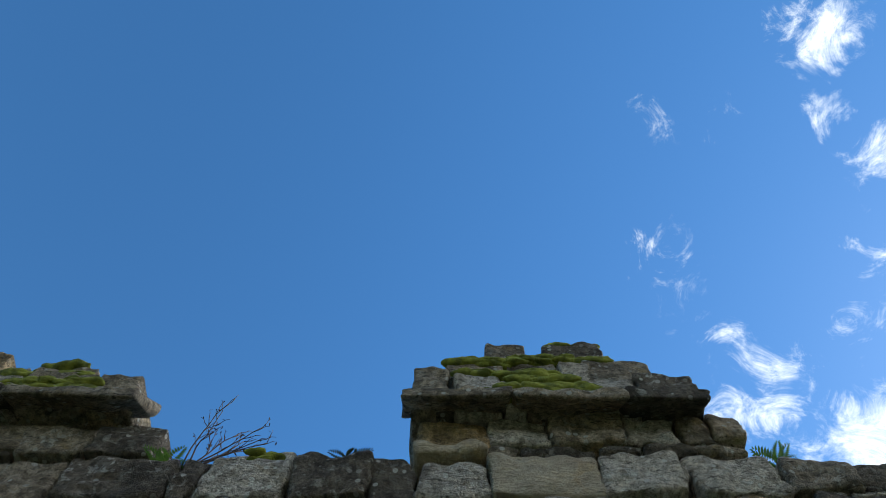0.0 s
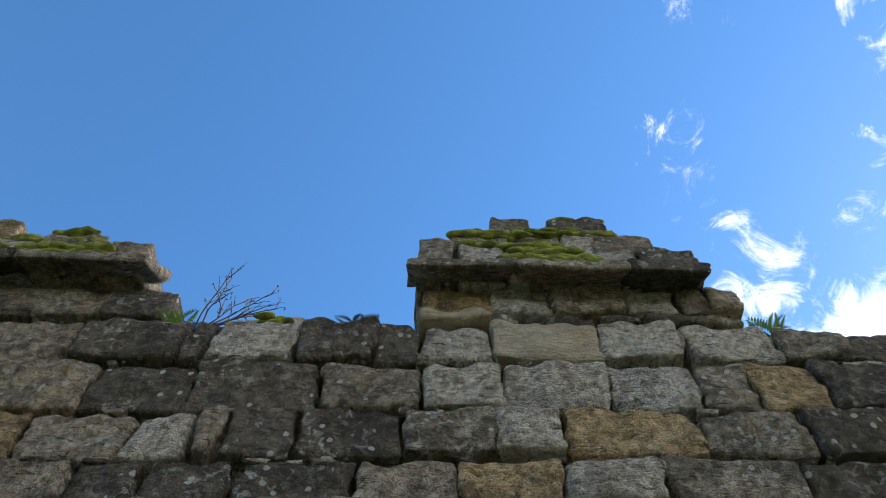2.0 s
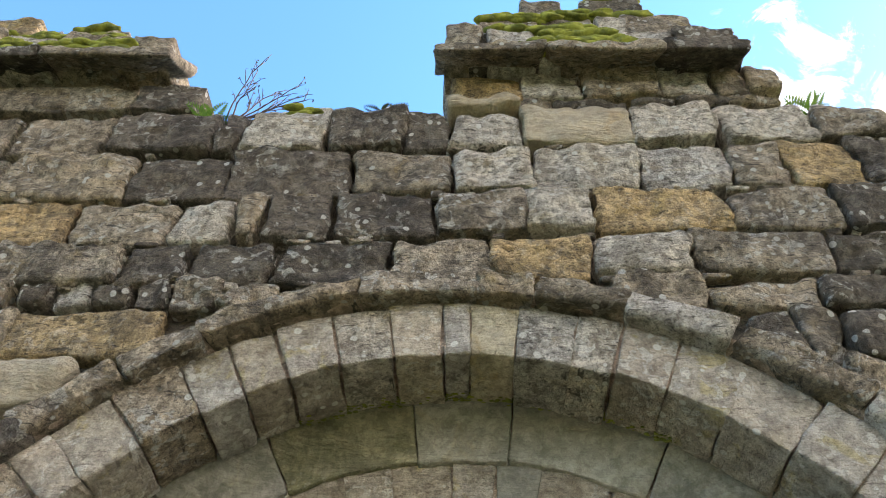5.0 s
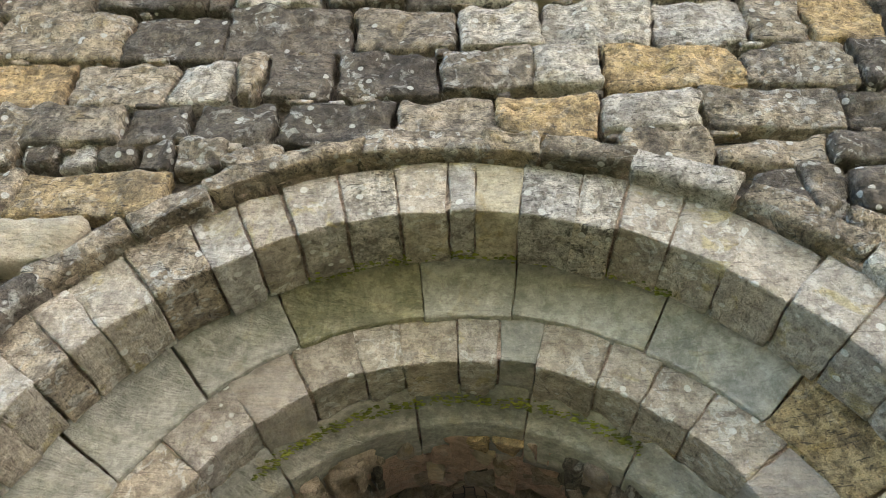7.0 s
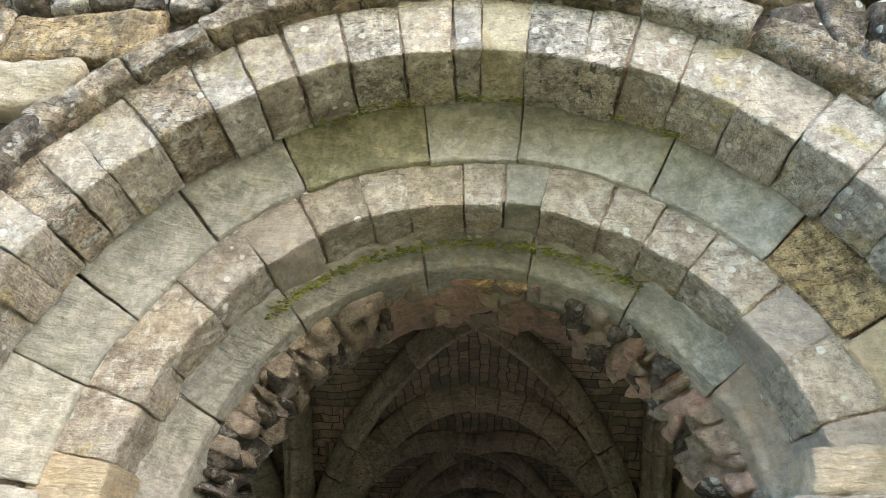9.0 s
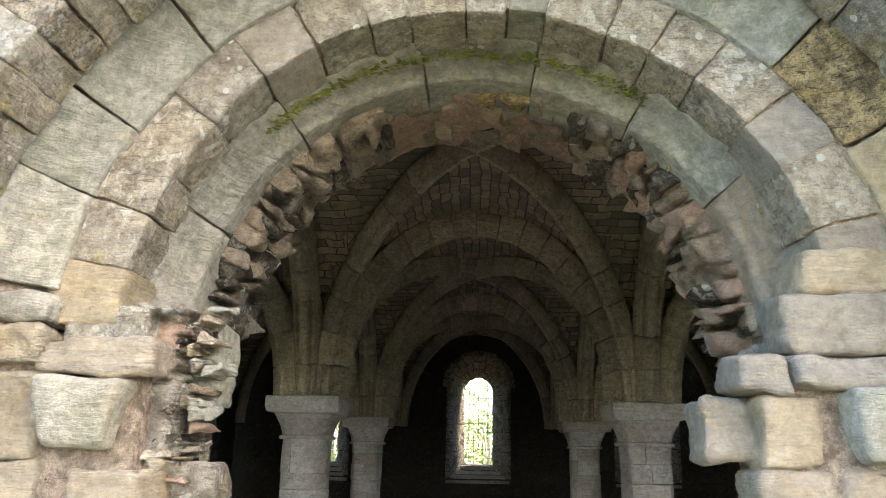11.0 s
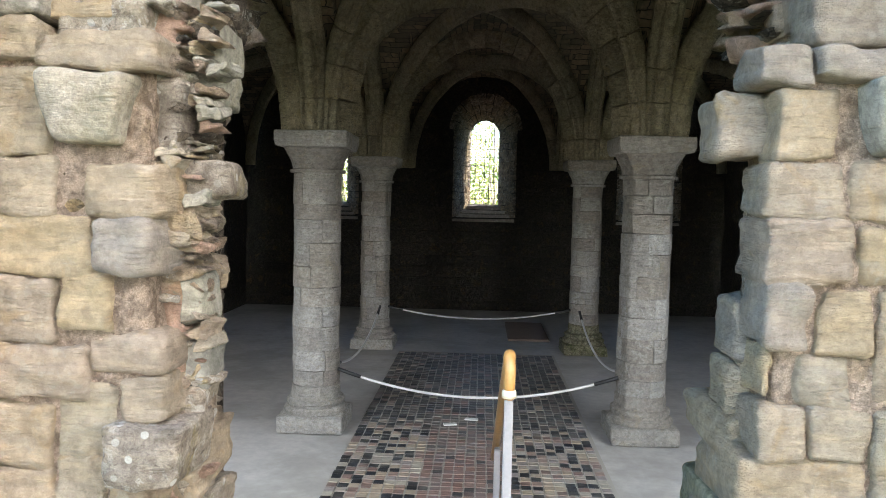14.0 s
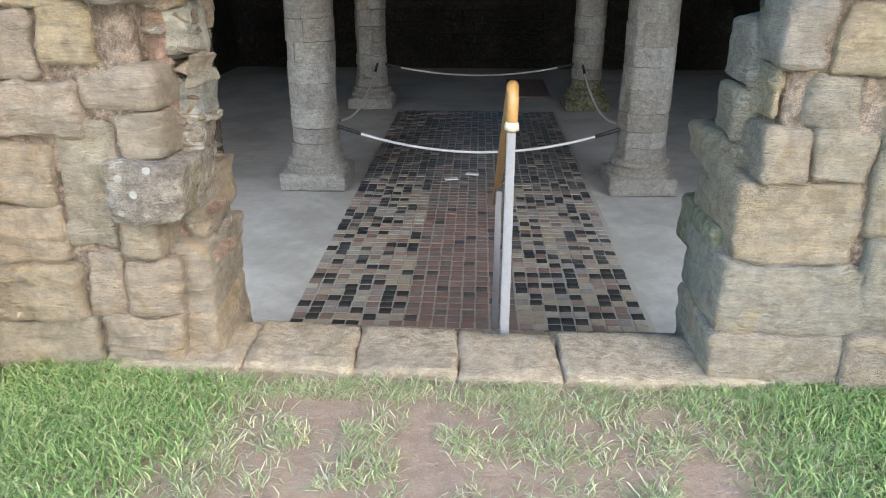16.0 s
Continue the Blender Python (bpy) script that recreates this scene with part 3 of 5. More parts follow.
for a0, a1, letters in ((4, 40, "drdrd"), (40, 66, "rrd"), (112, 128, "rdd"), (128, 174, "krkrd")):
    a = a0
    while a < a1:
        b = a + rnd.uniform(2.0, 4.5)
        deep = 0.085 * min(1.0, abs((a + b) / 2 - 90) / 60) ** 1.5
        for y in (2.64, 2.76, 2.89):
            ring_stones("core_stone", CX, CZ2, 0.965 - deep * rnd.uniform(0.5, 1.15), 1.05, y + rnd.uniform(-0.02, 0.02), y + 0.15, [a + rnd.uniform(-1.5, 1), b + rnd.uniform(-1, 1.5)],
                        rnd.choice(letters), arch, edge=0.018, rough=0.013, warp=0.035, seg=(5, 4, 4), facet=True)
        a = b

# ---- jambs ----
JAMB_LEFT = """-1.5 -1.16 1.665 1.79 2.10 b|-1.16 -0.83 1.655 1.745 2.08 b|-1.15 -0.90 1.75 1.86 2.17 v|-1.5 -1.16 1.795 1.88 2.10 s|-1.5 -1.14 1.415 1.655 2.12 b|-0.905 -0.82 1.42 1.64 2.22 v
-1.5 -1.13 1.25 1.405 2.12 b|-1.13 -1.04 1.265 1.40 2.15 o|-1.04 -0.83 1.25 1.40 2.10 b|-1.5 -1.03 1.08 1.245 2.12 b|-1.01 -0.84 1.09 1.245 2.08 j
-1.5 -1.14 0.89 1.075 2.12 b|-1.14 -0.97 0.93 1.075 2.13 b|-1.5 -1.05 0.72 0.885 2.11 b|-1.05 -0.82 0.81 0.925 2.13 b|-1.5 -1.15 0.53 0.715 2.12 b
-1.15 -0.96 0.57 0.775 2.13 b|-0.95 -0.82 0.67 0.80 2.12 b|-1.5 -1.16 0.35 0.525 2.12 b|-1.15 -1.00 0.40 0.565 2.13 b|-0.98 -0.77 0.495 0.665 2.07 v
-1.6 -1.12 0.17 0.345 2.09 b|-1.00 -0.87 0.36 0.485 2.13 b|-1.11 -1.00 0.18 0.39 2.13 b|-1.0 -0.83 0.18 0.35 2.14 b|-1.6 -1.10 -0.06 0.165 2.10 b|-1.10 -0.84 -0.06 0.17 2.12 b"""
JAMB_RIGHT = """0.72 0.91 1.635 1.735 2.10 j|0.92 1.5 1.645 1.74 2.07 j|0.93 1.5 1.75 1.92 2.15 j|0.98 1.5 1.925 2.05 2.16 b|0.775 0.985 1.435 1.625 2.13 b|0.655 0.95 1.455 1.615 2.24 b
0.755 1.005 1.285 1.43 2.13 b|1.015 1.5 1.275 1.43 2.13 b|0.75 1.04 1.11 1.28 2.11 b|1.05 1.5 1.11 1.265 2.13 b|0.755 0.94 0.935 1.105 2.10 j|0.95 1.105 0.925 1.10 2.12 b
1.115 1.5 0.79 1.10 2.13 b|0.85 1.06 0.78 0.925 2.13 b|0.775 0.845 0.79 0.93 2.14 b|0.765 0.935 0.63 0.775 2.11 b|0.945 1.11 0.635 0.775 2.12 b|1.12 1.5 0.48 0.78 2.12 b
0.75 1.0 0.86 1.03 2.30 j|0.74 1.0 0.70 0.84 2.30 b|0.73 1.0 0.56 0.69 2.28 b|0.70 1.0 0.29 0.45 2.24 m|0.725 1.11 0.39 0.63 2.13 b|0.70 1.16 0.17 0.385 2.11 b|1.15 1.5 0.18 0.475 2.11 b|0.69 1.13 -0.05 0.17 2.09 b|1.13 1.6 -0.05 0.18 2.08 b"""
for name, spec, side in (("jamb_left", JAMB_LEFT, -1), ("jamb_right", JAMB_RIGHT, 1)):
    jamb = thing(name, "broken doorway jamb of cream and buff sandstone blocks with pink mortar", "jamb", kind="structure")
    for item in spec.replace("\n", "|").split("|"):
        x0, x1, z0, z1, y, c = item.split()
        x0 = float(x0) + 0.05 if side > 0 and float(x0) < 0.86 else x0
        facing((float(x0) + 0.001, float(x1) - 0.001, float(z0) - 0.002, float(z1) + 0.002), c, float(y), 0.30 if side < 0 else 0.42 if float(z1) < 0.7 else 0.22, wall_map, jamb, 0.018, 0.018, 0.010)
    # shaft corbel under the impost
    cx0, cx1 = (-1.15, -0.90) if side < 0 else (1.02, 1.34)
    taper = lambda a, b, c, m=(cx0 + cx1) / 2, lo=1.44, hi=1.645: (m + (a - m) * (0.62 + 0.38 * min(1, max(0, (b - lo) / (hi - lo)))), c + 0.06 * (hi - b) / (hi - lo), b)
    part("corbel", block((cx0, cx1, 1.44, 1.64, 2.02, 2.4), taper, next_seed(), (6, 6, 4), 0.022, 0.016, 0.012), SMOOTH, jamb, "tapered grey shaft corbel")
    bx0, bx1 = (-1.5, -0.88) if side < 0 else (0.85, 1.5)
    part("mortar", block((bx0, bx1, -0.05, 1.74, 2.150, 2.45), wall_map, next_seed(), (10, 24, 2), 0.03, 0.012, 0.0, 14.0), LIME, jamb, "buff lime mortar between the blocks")
    # mortar mass of the torn core
    inner = -0.88 if side < 0 else 0.86
    core = lambda a, b, c, s=side: (a + s * (c - 2.24) * 0.25, c, b)
    a0, a1 = (-1.3, -0.83) if side < 0 else (0.91, 1.3)
    part("core_mortar", block((a0, a1, -0.05, 1.85 if side < 0 else 1.66, 2.26, 3.15), core, next_seed(), (8, 26, 14), 0.05, 0.045, 0.02, 7.0), PINK, jamb, "pink crumbling lime mortar of the wall core")
    rnd = random.Random(40 + side)
    for i in range(210 if side < 0 else 60):
        z = rnd.uniform(0.02, 1.85)
        y = rnd.uniform(2.26, 3.1)
        x = ((a1 + rnd.uniform(-0.06, 0.0)) if side < 0 else (a0 - rnd.uniform(-0.06, 0.0))) + side * (y - 2.24) * 0.25
        s, t, u = rnd.uniform(0.025, 0.065), rnd.uniform(0.010, 0.034), rnd.uniform(0.03, 0.08)
        part("core_stone", block((x - s, x + s, z - t, z + t, y - u, y + u), wall_map, next_seed(), (4, 3, 4), 0.006, 0.022, 0.022, 22.0, 0.0, True), rnd.choice([RUBBLE, RUBBLE, BUFF, VOUSSOIR, RUBBLE]), jamb)
    # slivers of the torn core, bedded in rough rows
    z = 0.20
    while side < 0 and z < 1.88:
        h = rnd.uniform(0.014, 0.040)
        x = -0.86 + rnd.uniform(-0.05, 0.03) if z > 0.95 else -0.84
        end = -0.80 + 0.05 * noise.noise(Vector((0, 0, z * 5))) + (0.04 if z > 1.5 else 0.0)
        while x < end:
            w = rnd.uniform(0.02, 0.075)
            if rnd.random() < 0.72:
                y = 2.215 + rnd.uniform(-0.02, 0.035) + 0.06 * (x > end - 0.06)
                part("core_stone", block((x, x + w - 0.008, z, z + h * rnd.uniform(0.6, 0.95), y, y + 0.13), wall_map, next_seed(), (5, 3, 3), 0.005, 0.014, 0.018, 26.0, 0.0, True),
                     rnd.choice([RUBBLE, BUFF, VOUSSOIR, SMOOTH, PINK, BLACKENED] if z > 1.2 else [RUBBLE, RUBBLE, BUFF, VOUSSOIR, PINK]), jamb)
            x += w
        z += h
    extra = ("-0.85 -0.655 1.295 1.41 2.30 v|-0.84 -0.73 0.92 1.075 2.29 s|-0.84 -0.73 0.72 0.86 2.28 s|-0.89 -0.73 0.585 0.725 2.27 v|-0.86 -0.735 0.395 0.565 2.26 b|-0.92 -0.78 1.5 1.75 2.45 d|-0.86 -0.72 1.60 1.86 2.42 s|-0.90 -0.71 0.15 0.40 2.21 b|-0.95 -0.70 -0.08 0.16 2.18 b"
             if side < 0 else "0.89 1.1 1.1 1.28 2.5 b|0.86 1.1 0.62 0.86 2.5 b|0.83 1.1 0.3 0.6 2.45 b|0.79 1.1 -0.02 0.28 2.35 b")
    for item in extra.split("|"):
        x0, x1, z0, z1, y, c = item.split()
        facing((float(x0) + 0.045 * side, float(x1) + 0.045 * side, float(z0), float(z1)), c, float(y), 0.34 if float(z1) < 0.6 else 0.20, wall_map, jamb, 0.022, 0.018, 0.02)

# ---- wall head: cornice and stepped coping on the two stumps ----
def coping(name, spec):
    th = thing(name, "stump of parapet with projecting cornice and mossy stepped coping", "parapet", kind="structure")
    for item in spec.split("|"):
        x0, x1, z0, z1, y, c = item.split()
        lip = float(z1) < 4.9 and float(y) < 1.62
        rise = lambda a, b, d: (a, d, b + max(0.0, d - 1.6) * 0.75)
        facing((float(x0), float(x1), float(z0), float(z1)), c, float(y), 0.22 if lip else 0.75, rise if lip else wall_map, th, 0.016, 0.022, 0.018)
    return th


coping("parapet_middle", "-0.09 0.42 4.785 4.87 1.60 g|0.43 0.95 4.78 4.865 1.60 g|0.96 1.36 4.78 4.875 1.61 d|-0.05 0.14 4.89 5.17 1.66 g|0.15 0.40 4.89 5.12 1.67 p|0.41 0.52 4.89 5.15 1.68 p"
       "|0.53 0.80 4.89 5.14 1.67 g|0.81 1.08 4.89 5.13 1.67 p|1.09 1.39 4.89 5.15 1.68 d|0.13 0.42 5.15 5.37 1.71 g|0.43 0.72 5.15 5.40 1.72 g|0.73 0.88 5.16 5.34 1.71 p|0.86 1.22 5.15 5.42 1.72 g"
       "|0.36 0.60 5.38 5.66 1.76 g|0.68 1.02 5.38 5.70 1.77 d|-0.02 0.33 4.90 4.98 1.74 d")
coping("parapet_left", "-3.0 -2.45 4.79 4.88 1.60 g|-2.44 -1.96 4.78 4.87 1.60 d|-1.95 -1.32 4.78 4.88 1.60 g|-2.9 -2.3 4.89 5.2 1.66 g|-2.28 -1.97 4.89 5.14 1.66 p|-1.96 -1.62 4.89 5.10 1.66 g|-1.62 -1.40 4.89 5.12 1.67 g"
       "|-2.02 -1.70 5.11 5.28 1.71 g|-2.8 -2.22 5.2 5.42 1.70 o|-3.0 -1.83 4.62 4.80 1.76 g|-2.2 -1.83 4.60 4.80 1.77 g|-1.82 -1.50 4.60 4.80 1.77 g|-1.49 -1.18 4.58 4.79 1.75 d")
low = coping("parapet_low", "-0.90 -0.56 4.55 4.70 1.84 p|-0.55 -0.24 4.53 4.66 1.86 d|-1.16 -0.92 4.46 4.60 1.85 d|1.56 1.86 4.50 4.64 1.86 g|1.87 2.3 4.46 4.62 1.84 d|2.3 3.2 4.46 4.62 1.84 g|-0.24 -0.04 4.55 4.68 1.84 d")
low["label"] = "broken low wall head of dark weathered stones"

# ---- threshold and steps ----
threshold = thing("threshold", "worn sandstone threshold slabs flush with the grass", "threshold", kind="structure")
rnd = random.Random(8)
xs = [-1.06, -0.67, -0.33, 0.0, 0.32, 0.95]
for a, b in zip(xs[:-1], xs[1:]):
    me = block((a + 0.002, b - 0.002, 2.09, 2.39, -0.15, 0.03), lambda x, y, z: (x, y - 0.02 * math.sin(x * 3), z), next_seed(), (8, 6, 2), 0.016, 0.012, 0.008, 9.0)
    part("slab", me, SLAB, threshold)
steps = thing("steps", "stone steps leading down from the doorway to the tiled floor", "steps", kind="structure")
for i in range(5):
    part("step", block((-0.95, 1.05, 2.40 + 0.32 * i, 2.74 + 0.32 * i, -1.1, 0.03 - 0.178 * (i + 1)), lambda x, y, z: (x, y, z), next_seed(), (6, 2, 2), 0.02, 0.006, 0.006), SLAB, steps)

# ---- chapter house: floor, walls, columns, vault ----
def floor_mat():
    m, N, L, P = node_mat("dusty_grey_concrete")
    v = coords(N, L, jitter=False)
    a, b, f = noise_tex(N, L, v, 1.1, 6), noise_tex(N, L, v, 9, 8, 0.7), noise_tex(N, L, v, 70, 5)
    c = mixed(N, L, step(N, L, b, 0.3, 0.7), (0.38, 0.36, 0.345), (0.46, 0.435, 0.41))
    c = mixed(N, L, step(N, L, a, 0.45, 0.65, 0.5), c, (0.24, 0.225, 0.20))
    L.new(c, P.inputs["Base Color"])
    P.inputs["Roughness"].default_value = 0.85
    bump(N, L, P, [(b, 0.25, 0.01), (f, 0.2, 0.004)])
    return m


CONCRETE = floor_mat()
floor = box("floor", X_IN0 - 0.3, X_IN1 + 0.3, 2.9, Y_IN1 + 0.3, FLOOR - 0.2, FLOOR, CONCRETE, None, 0)
tagged(floor, "grey dusty concrete floor of the vaulted chapter house", "floor", kind="structure")
# inner front wall at both sides of the doorway, each with an added, unseen wide unglazed opening to the cloister
for n, xa, xb, oc in (("wall_inner_left", X_IN0 - 0.3, -2.3, -3.55), ("wall_inner_right", 2.4, X_IN1 + 0.3, 3.65)):
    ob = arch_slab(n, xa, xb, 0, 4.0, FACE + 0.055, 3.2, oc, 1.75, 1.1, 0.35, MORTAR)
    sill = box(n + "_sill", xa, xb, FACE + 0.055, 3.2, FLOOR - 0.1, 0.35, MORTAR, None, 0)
    tagged(sill, "plain rubble wall below the added, unseen side opening", "wall", kind="structure")
    tagged(ob, "dark rubble wall with an added, unseen round-headed opening beside the doorway", "wall", kind="structure")
# sky-coloured area lamps added in the two unseen openings to brighten the room
for oc in (-3.55, 3.65):
    lamp = new("opening_fill", bpy.data.lights.new("opening_fill", "AREA"))
    lamp.data.shape, lamp.data.size, lamp.data.size_y = "RECTANGLE", 1.9, 2.4
    lamp.data.energy, lamp.data.color, lamp.data.spread = 12.0, (0.66, 0.83, 1.0), radians(95)
    lamp.matrix_world = look((oc, 3.1, 1.3), (oc * 0.42, 5.9, -1.6))
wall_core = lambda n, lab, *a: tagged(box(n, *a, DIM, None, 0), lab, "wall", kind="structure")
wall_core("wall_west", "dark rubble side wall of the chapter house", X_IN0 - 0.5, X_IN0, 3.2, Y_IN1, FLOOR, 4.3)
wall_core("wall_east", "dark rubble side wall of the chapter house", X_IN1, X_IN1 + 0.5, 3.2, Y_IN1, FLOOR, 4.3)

# back wall with three splayed round-headed windows
WIN = [(-3.25, 0), (0.10, 1), (3.55, 2)]
wall_back = thing("wall_back", "dark coursed stone end wall with splayed round-headed windows", "wall", kind="structure")
def splayed_panel(x0, x1, cx, parent):
    """Wall between x0 and x1 with one splayed window: wide inside, narrow outside."""
    def outline(half, zb, zc):
        pts = [(cx - half, zb), (cx - half, zc)]
        pts += [(cx + half * math.cos(math.pi * (1 - i / 12)), zc + half * math.sin(math.pi * (1 - i / 12))) for i in range(1, 12)]
        return pts + [(cx + half, zc), (cx + half, zb)]
    ins, out = outline(0.68, 0.84, 2.80), outline(0.31, 1.22, 2.74)
    n = len(ins)
    ring = []
    for i, (x, z) in enumerate(ins):
        ring.append((x0 if x < cx - 0.3 else x1 if x > cx + 0.3 else x, FLOOR if z < 1 else 4.6 if z > 2.9 else z))
    verts, faces = [], []
    for pts, y in ((ring, Y_IN1), (ins, Y_IN1), (out, Y_IN1 + 0.75), (ring, Y_IN1 + 0.75)):
        verts += [(x, y, z) for x, z in pts]
    for k in range(3):
        for i in range(n - 1):
            faces.append((k * n + i, k * n + i + 1, (k + 1) * n + i + 1, (k + 1) * n + i))
    for k in range(3):
        faces.append((k * n, (k + 1) * n, (k + 1) * n + n - 1, k * n + n - 1))
    me = mesh_from(verts, faces, "wall_panel", False)
    bm = bmesh.new()
    bm.from_mesh(me)
    bmesh.ops.recalc_face_normals(bm, faces=bm.faces)
    bm.to_mesh(me)
    bm.free()
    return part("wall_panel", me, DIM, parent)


for (x0, x1), (cx, i) in zip(((-5.3, -1.6), (-1.6, 1.75), (1.75, 5.4)), WIN):
    splayed_panel(x0, x1, cx, wall_back)
rnd = random.Random(31)
z = FLOOR
while z < 3.3:
    h = rnd.uniform(0.2, 0.3)
    x = -4.6
    while x < 4.8:
        w = rnd.uniform(0.3, 0.62)
        gap = any(abs(x + w / 2 - c) < 0.70 + w / 2 and 0.8 < z + h and z < 3.4 for c, _ in WIN)
        if not gap:
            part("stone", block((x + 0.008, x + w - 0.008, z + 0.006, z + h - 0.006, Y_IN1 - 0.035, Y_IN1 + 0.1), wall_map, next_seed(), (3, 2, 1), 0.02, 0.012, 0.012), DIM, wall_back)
        x += w
    z += h
# stones of the window splays and their stepped sills, window light put into their paler colour
for cx, i in WIN:
    for k in range(4):
        h = 0.84 + 0.09 * k
        part("sill_stone", block((cx - 0.66 + 0.08 * k, cx + 0.66 - 0.08 * k, h - 0.02, h + 0.075, Y_IN1 + 0.02 + 0.17 * k, Y_IN1 + 0.3 + 0.17 * k), wall_map, next_seed(), (6, 1, 2), 0.015, 0.01, 0.012), COLUMN, wall_back)
    z = 0.95
    while z < 2.8:
        h = rnd.uniform(0.09, 0.16)
        for s in (-1, 1):
            for k in range(3):
                y0 = Y_IN1 + 0.02 + 0.22 * k
                xx = cx + s * (0.665 - 0.37 * (0.02 + 0.22 * k) / 0.75)
                sh = lambda a, b, c, s=s, y0=y0: (a - s * (c - y0) * 0.49, c, b)
                part("splay_stone", block((xx - 0.035, xx + 0.035, z + 0.005, z + h - 0.005, y0, y0 + 0.21), sh, next_seed(), (1, 1, 2), 0.012, 0.012, 0.012), GREY, wall_back)
        z += h

    for k in range(3):
        y0 = Y_IN1 - 0.02 + 0.24 * k
        r = 0.66 - 0.49 * (y0 - Y_IN1)
        bent = ring_map(cx, 2.79 - 0.02 * k, r)
        for a in range(0, 180, 15):
            part("splay_stone", block((math.radians(a) * r + 0.006, math.radians(a + 15) * r - 0.006, r - 0.02 * rnd.random(), r + 0.10, y0, y0 + 0.22), lambda a, b, c, y0=y0: bent(a, b - (c - y0) * 0.49, c),
                                      next_seed(), (3, 2, 2), 0.014, 0.012, 0.010), GREY, wall_back)

# windows: iron grille in each
IRON = node_mat("old_iron")[0]
IRON.node_tree.nodes["Principled BSDF"].inputs["Base Color"].default_value = (0.05, 0.05, 0.05, 1)
IRON.node_tree.nodes["Principled BSDF"].inputs["Roughness"].default_value = 0.6
for cx, i in WIN:
    w = thing("window_%d" % (i + 1), "narrow unglazed round-headed window with thin iron grille", "window", kind="structure")
    for k in range(5):
        x = cx - 0.2 + 0.1 * k
        box("bar", x - 0.005, x + 0.005, Y_IN1 + 0.70, Y_IN1 + 0.71, 1.22, 2.95, IRON, w, 0)
    for k in range(9):
        z = 1.35 + 0.18 * k
        box("bar", cx - 0.31, cx + 0.31, Y_IN1 + 0.712, Y_IN1 + 0.722, z - 0.005, z + 0.005, IRON, w, 0)


def lathe(profile, cx, cy, sides=28, square=0.0, turn=0.0):
    """A turned shape from (radius, height) pairs; square blends the plan towards a square."""
    verts, faces = [], []
    for r, z, q in profile:
        for i in range(sides):
            t = 2 * math.pi * i / sides + turn
            k = 1.0
            if q > 0:
                k = (1 - q) + q / max(abs(math.cos(t)), abs(math.sin(t)))
            elif q < 0:
                wv = math.pi / 4
                k = math.cos(wv / 2) ** 0.5 / math.cos((t % wv) - wv / 2)
            verts.append((cx + r * k * math.cos(t), cy + r * k * math.sin(t), z))
    n = len(profile)
    for j in range(n - 1):
        for i in range(sides):
            a, b = j * sides + i, j * sides + (i + 1) % sides
            faces.append((a, b, b + sides, a + sides))
    faces.append(tuple(reversed(range(sides))))
    faces.append(tuple((n - 1) * sides + i for i in range(sides)))
    return mesh_from(verts, faces, "turned", False)


CAP = 1.95
def column(x, y, r, sides, label, mossy=False):
    c = thing("column", label, "column", group="vault columns")
    o = -1 if sides else 0
    part("plinth", block((x - 0.33, x + 0.33, y - 0.33, y + 0.33, FLOOR, FLOOR + 0.17), lambda a, b, d: (a, b, d), next_seed(), (4, 4, 2), 0.02, 0.01, 0.012), MOSSY if mossy else COLUMN, c)
    part("base", lathe([(0.30, FLOOR + 0.16, 0.1), (0.325, FLOOR + 0.19, 0), (0.325, FLOOR + 0.215, 0), (0.295, FLOOR + 0.245, 0), (0.272, FLOOR + 0.25, 0), (0.272, FLOOR + 0.275, 0), (0.295, FLOOR + 0.285, 0), (0.29, FLOOR + 0.315, 0), (r + 0.012, FLOOR + 0.33, o), (r + 0.008, FLOOR + 0.46, o)], x, y, 32), MOSSY if mossy else COLUMN, c)
    z, top = FLOOR + 0.46, CAP - 0.40
    rnd = random.Random(next_seed())
    while z < top - 0.02:
        h = min(rnd.uniform(0.15, 0.24), top - z)
        if top - z - h < 0.08:
            h = top - z
        n = rnd.choice([3, 4])
        t0 = rnd.uniform(0, 2)
        for k in range(n):
            ref = r
            a0, a1 = (t0 + 2 * math.pi * k / n) * ref, (t0 + 2 * math.pi * (k + 1) / n) * ref
            rr = r + rnd.uniform(-0.008, 0.005)
            part("drum_stone", block((a0 + 0.0015, a1 - 0.0015, 0.03, rr, z + 0.0015, z + h - 0.0015), drum_map(x, y, ref, sides), next_seed(), (10, 1, 2), 0.005, 0.006, 0.004), COLUMN, c)
        z += h
    part("capital", lathe([(r + 0.035, top, o), (r + 0.04, top + 0.03, o), (r + 0.01, top + 0.04, o), (r + 0.03, top + 0.12, 0.1), (r + 0.09, top + 0.24, 0.45)], x, y, 40), COLUMN, c)
    part("abacus", block((x - 0.36, x + 0.36, y - 0.36, y + 0.36, top + 0.24, CAP), lambda a, b, d: (a + (a - x) * -0.10 * max(0, (CAP - 0.10 - d) / 0.1), b + (b - y) * -0.10 * max(0, (CAP - 0.10 - d) / 0.1), d), next_seed(), (4, 4, 3), 0.015, 0.008, 0.008), COLUMN, c)
    return c


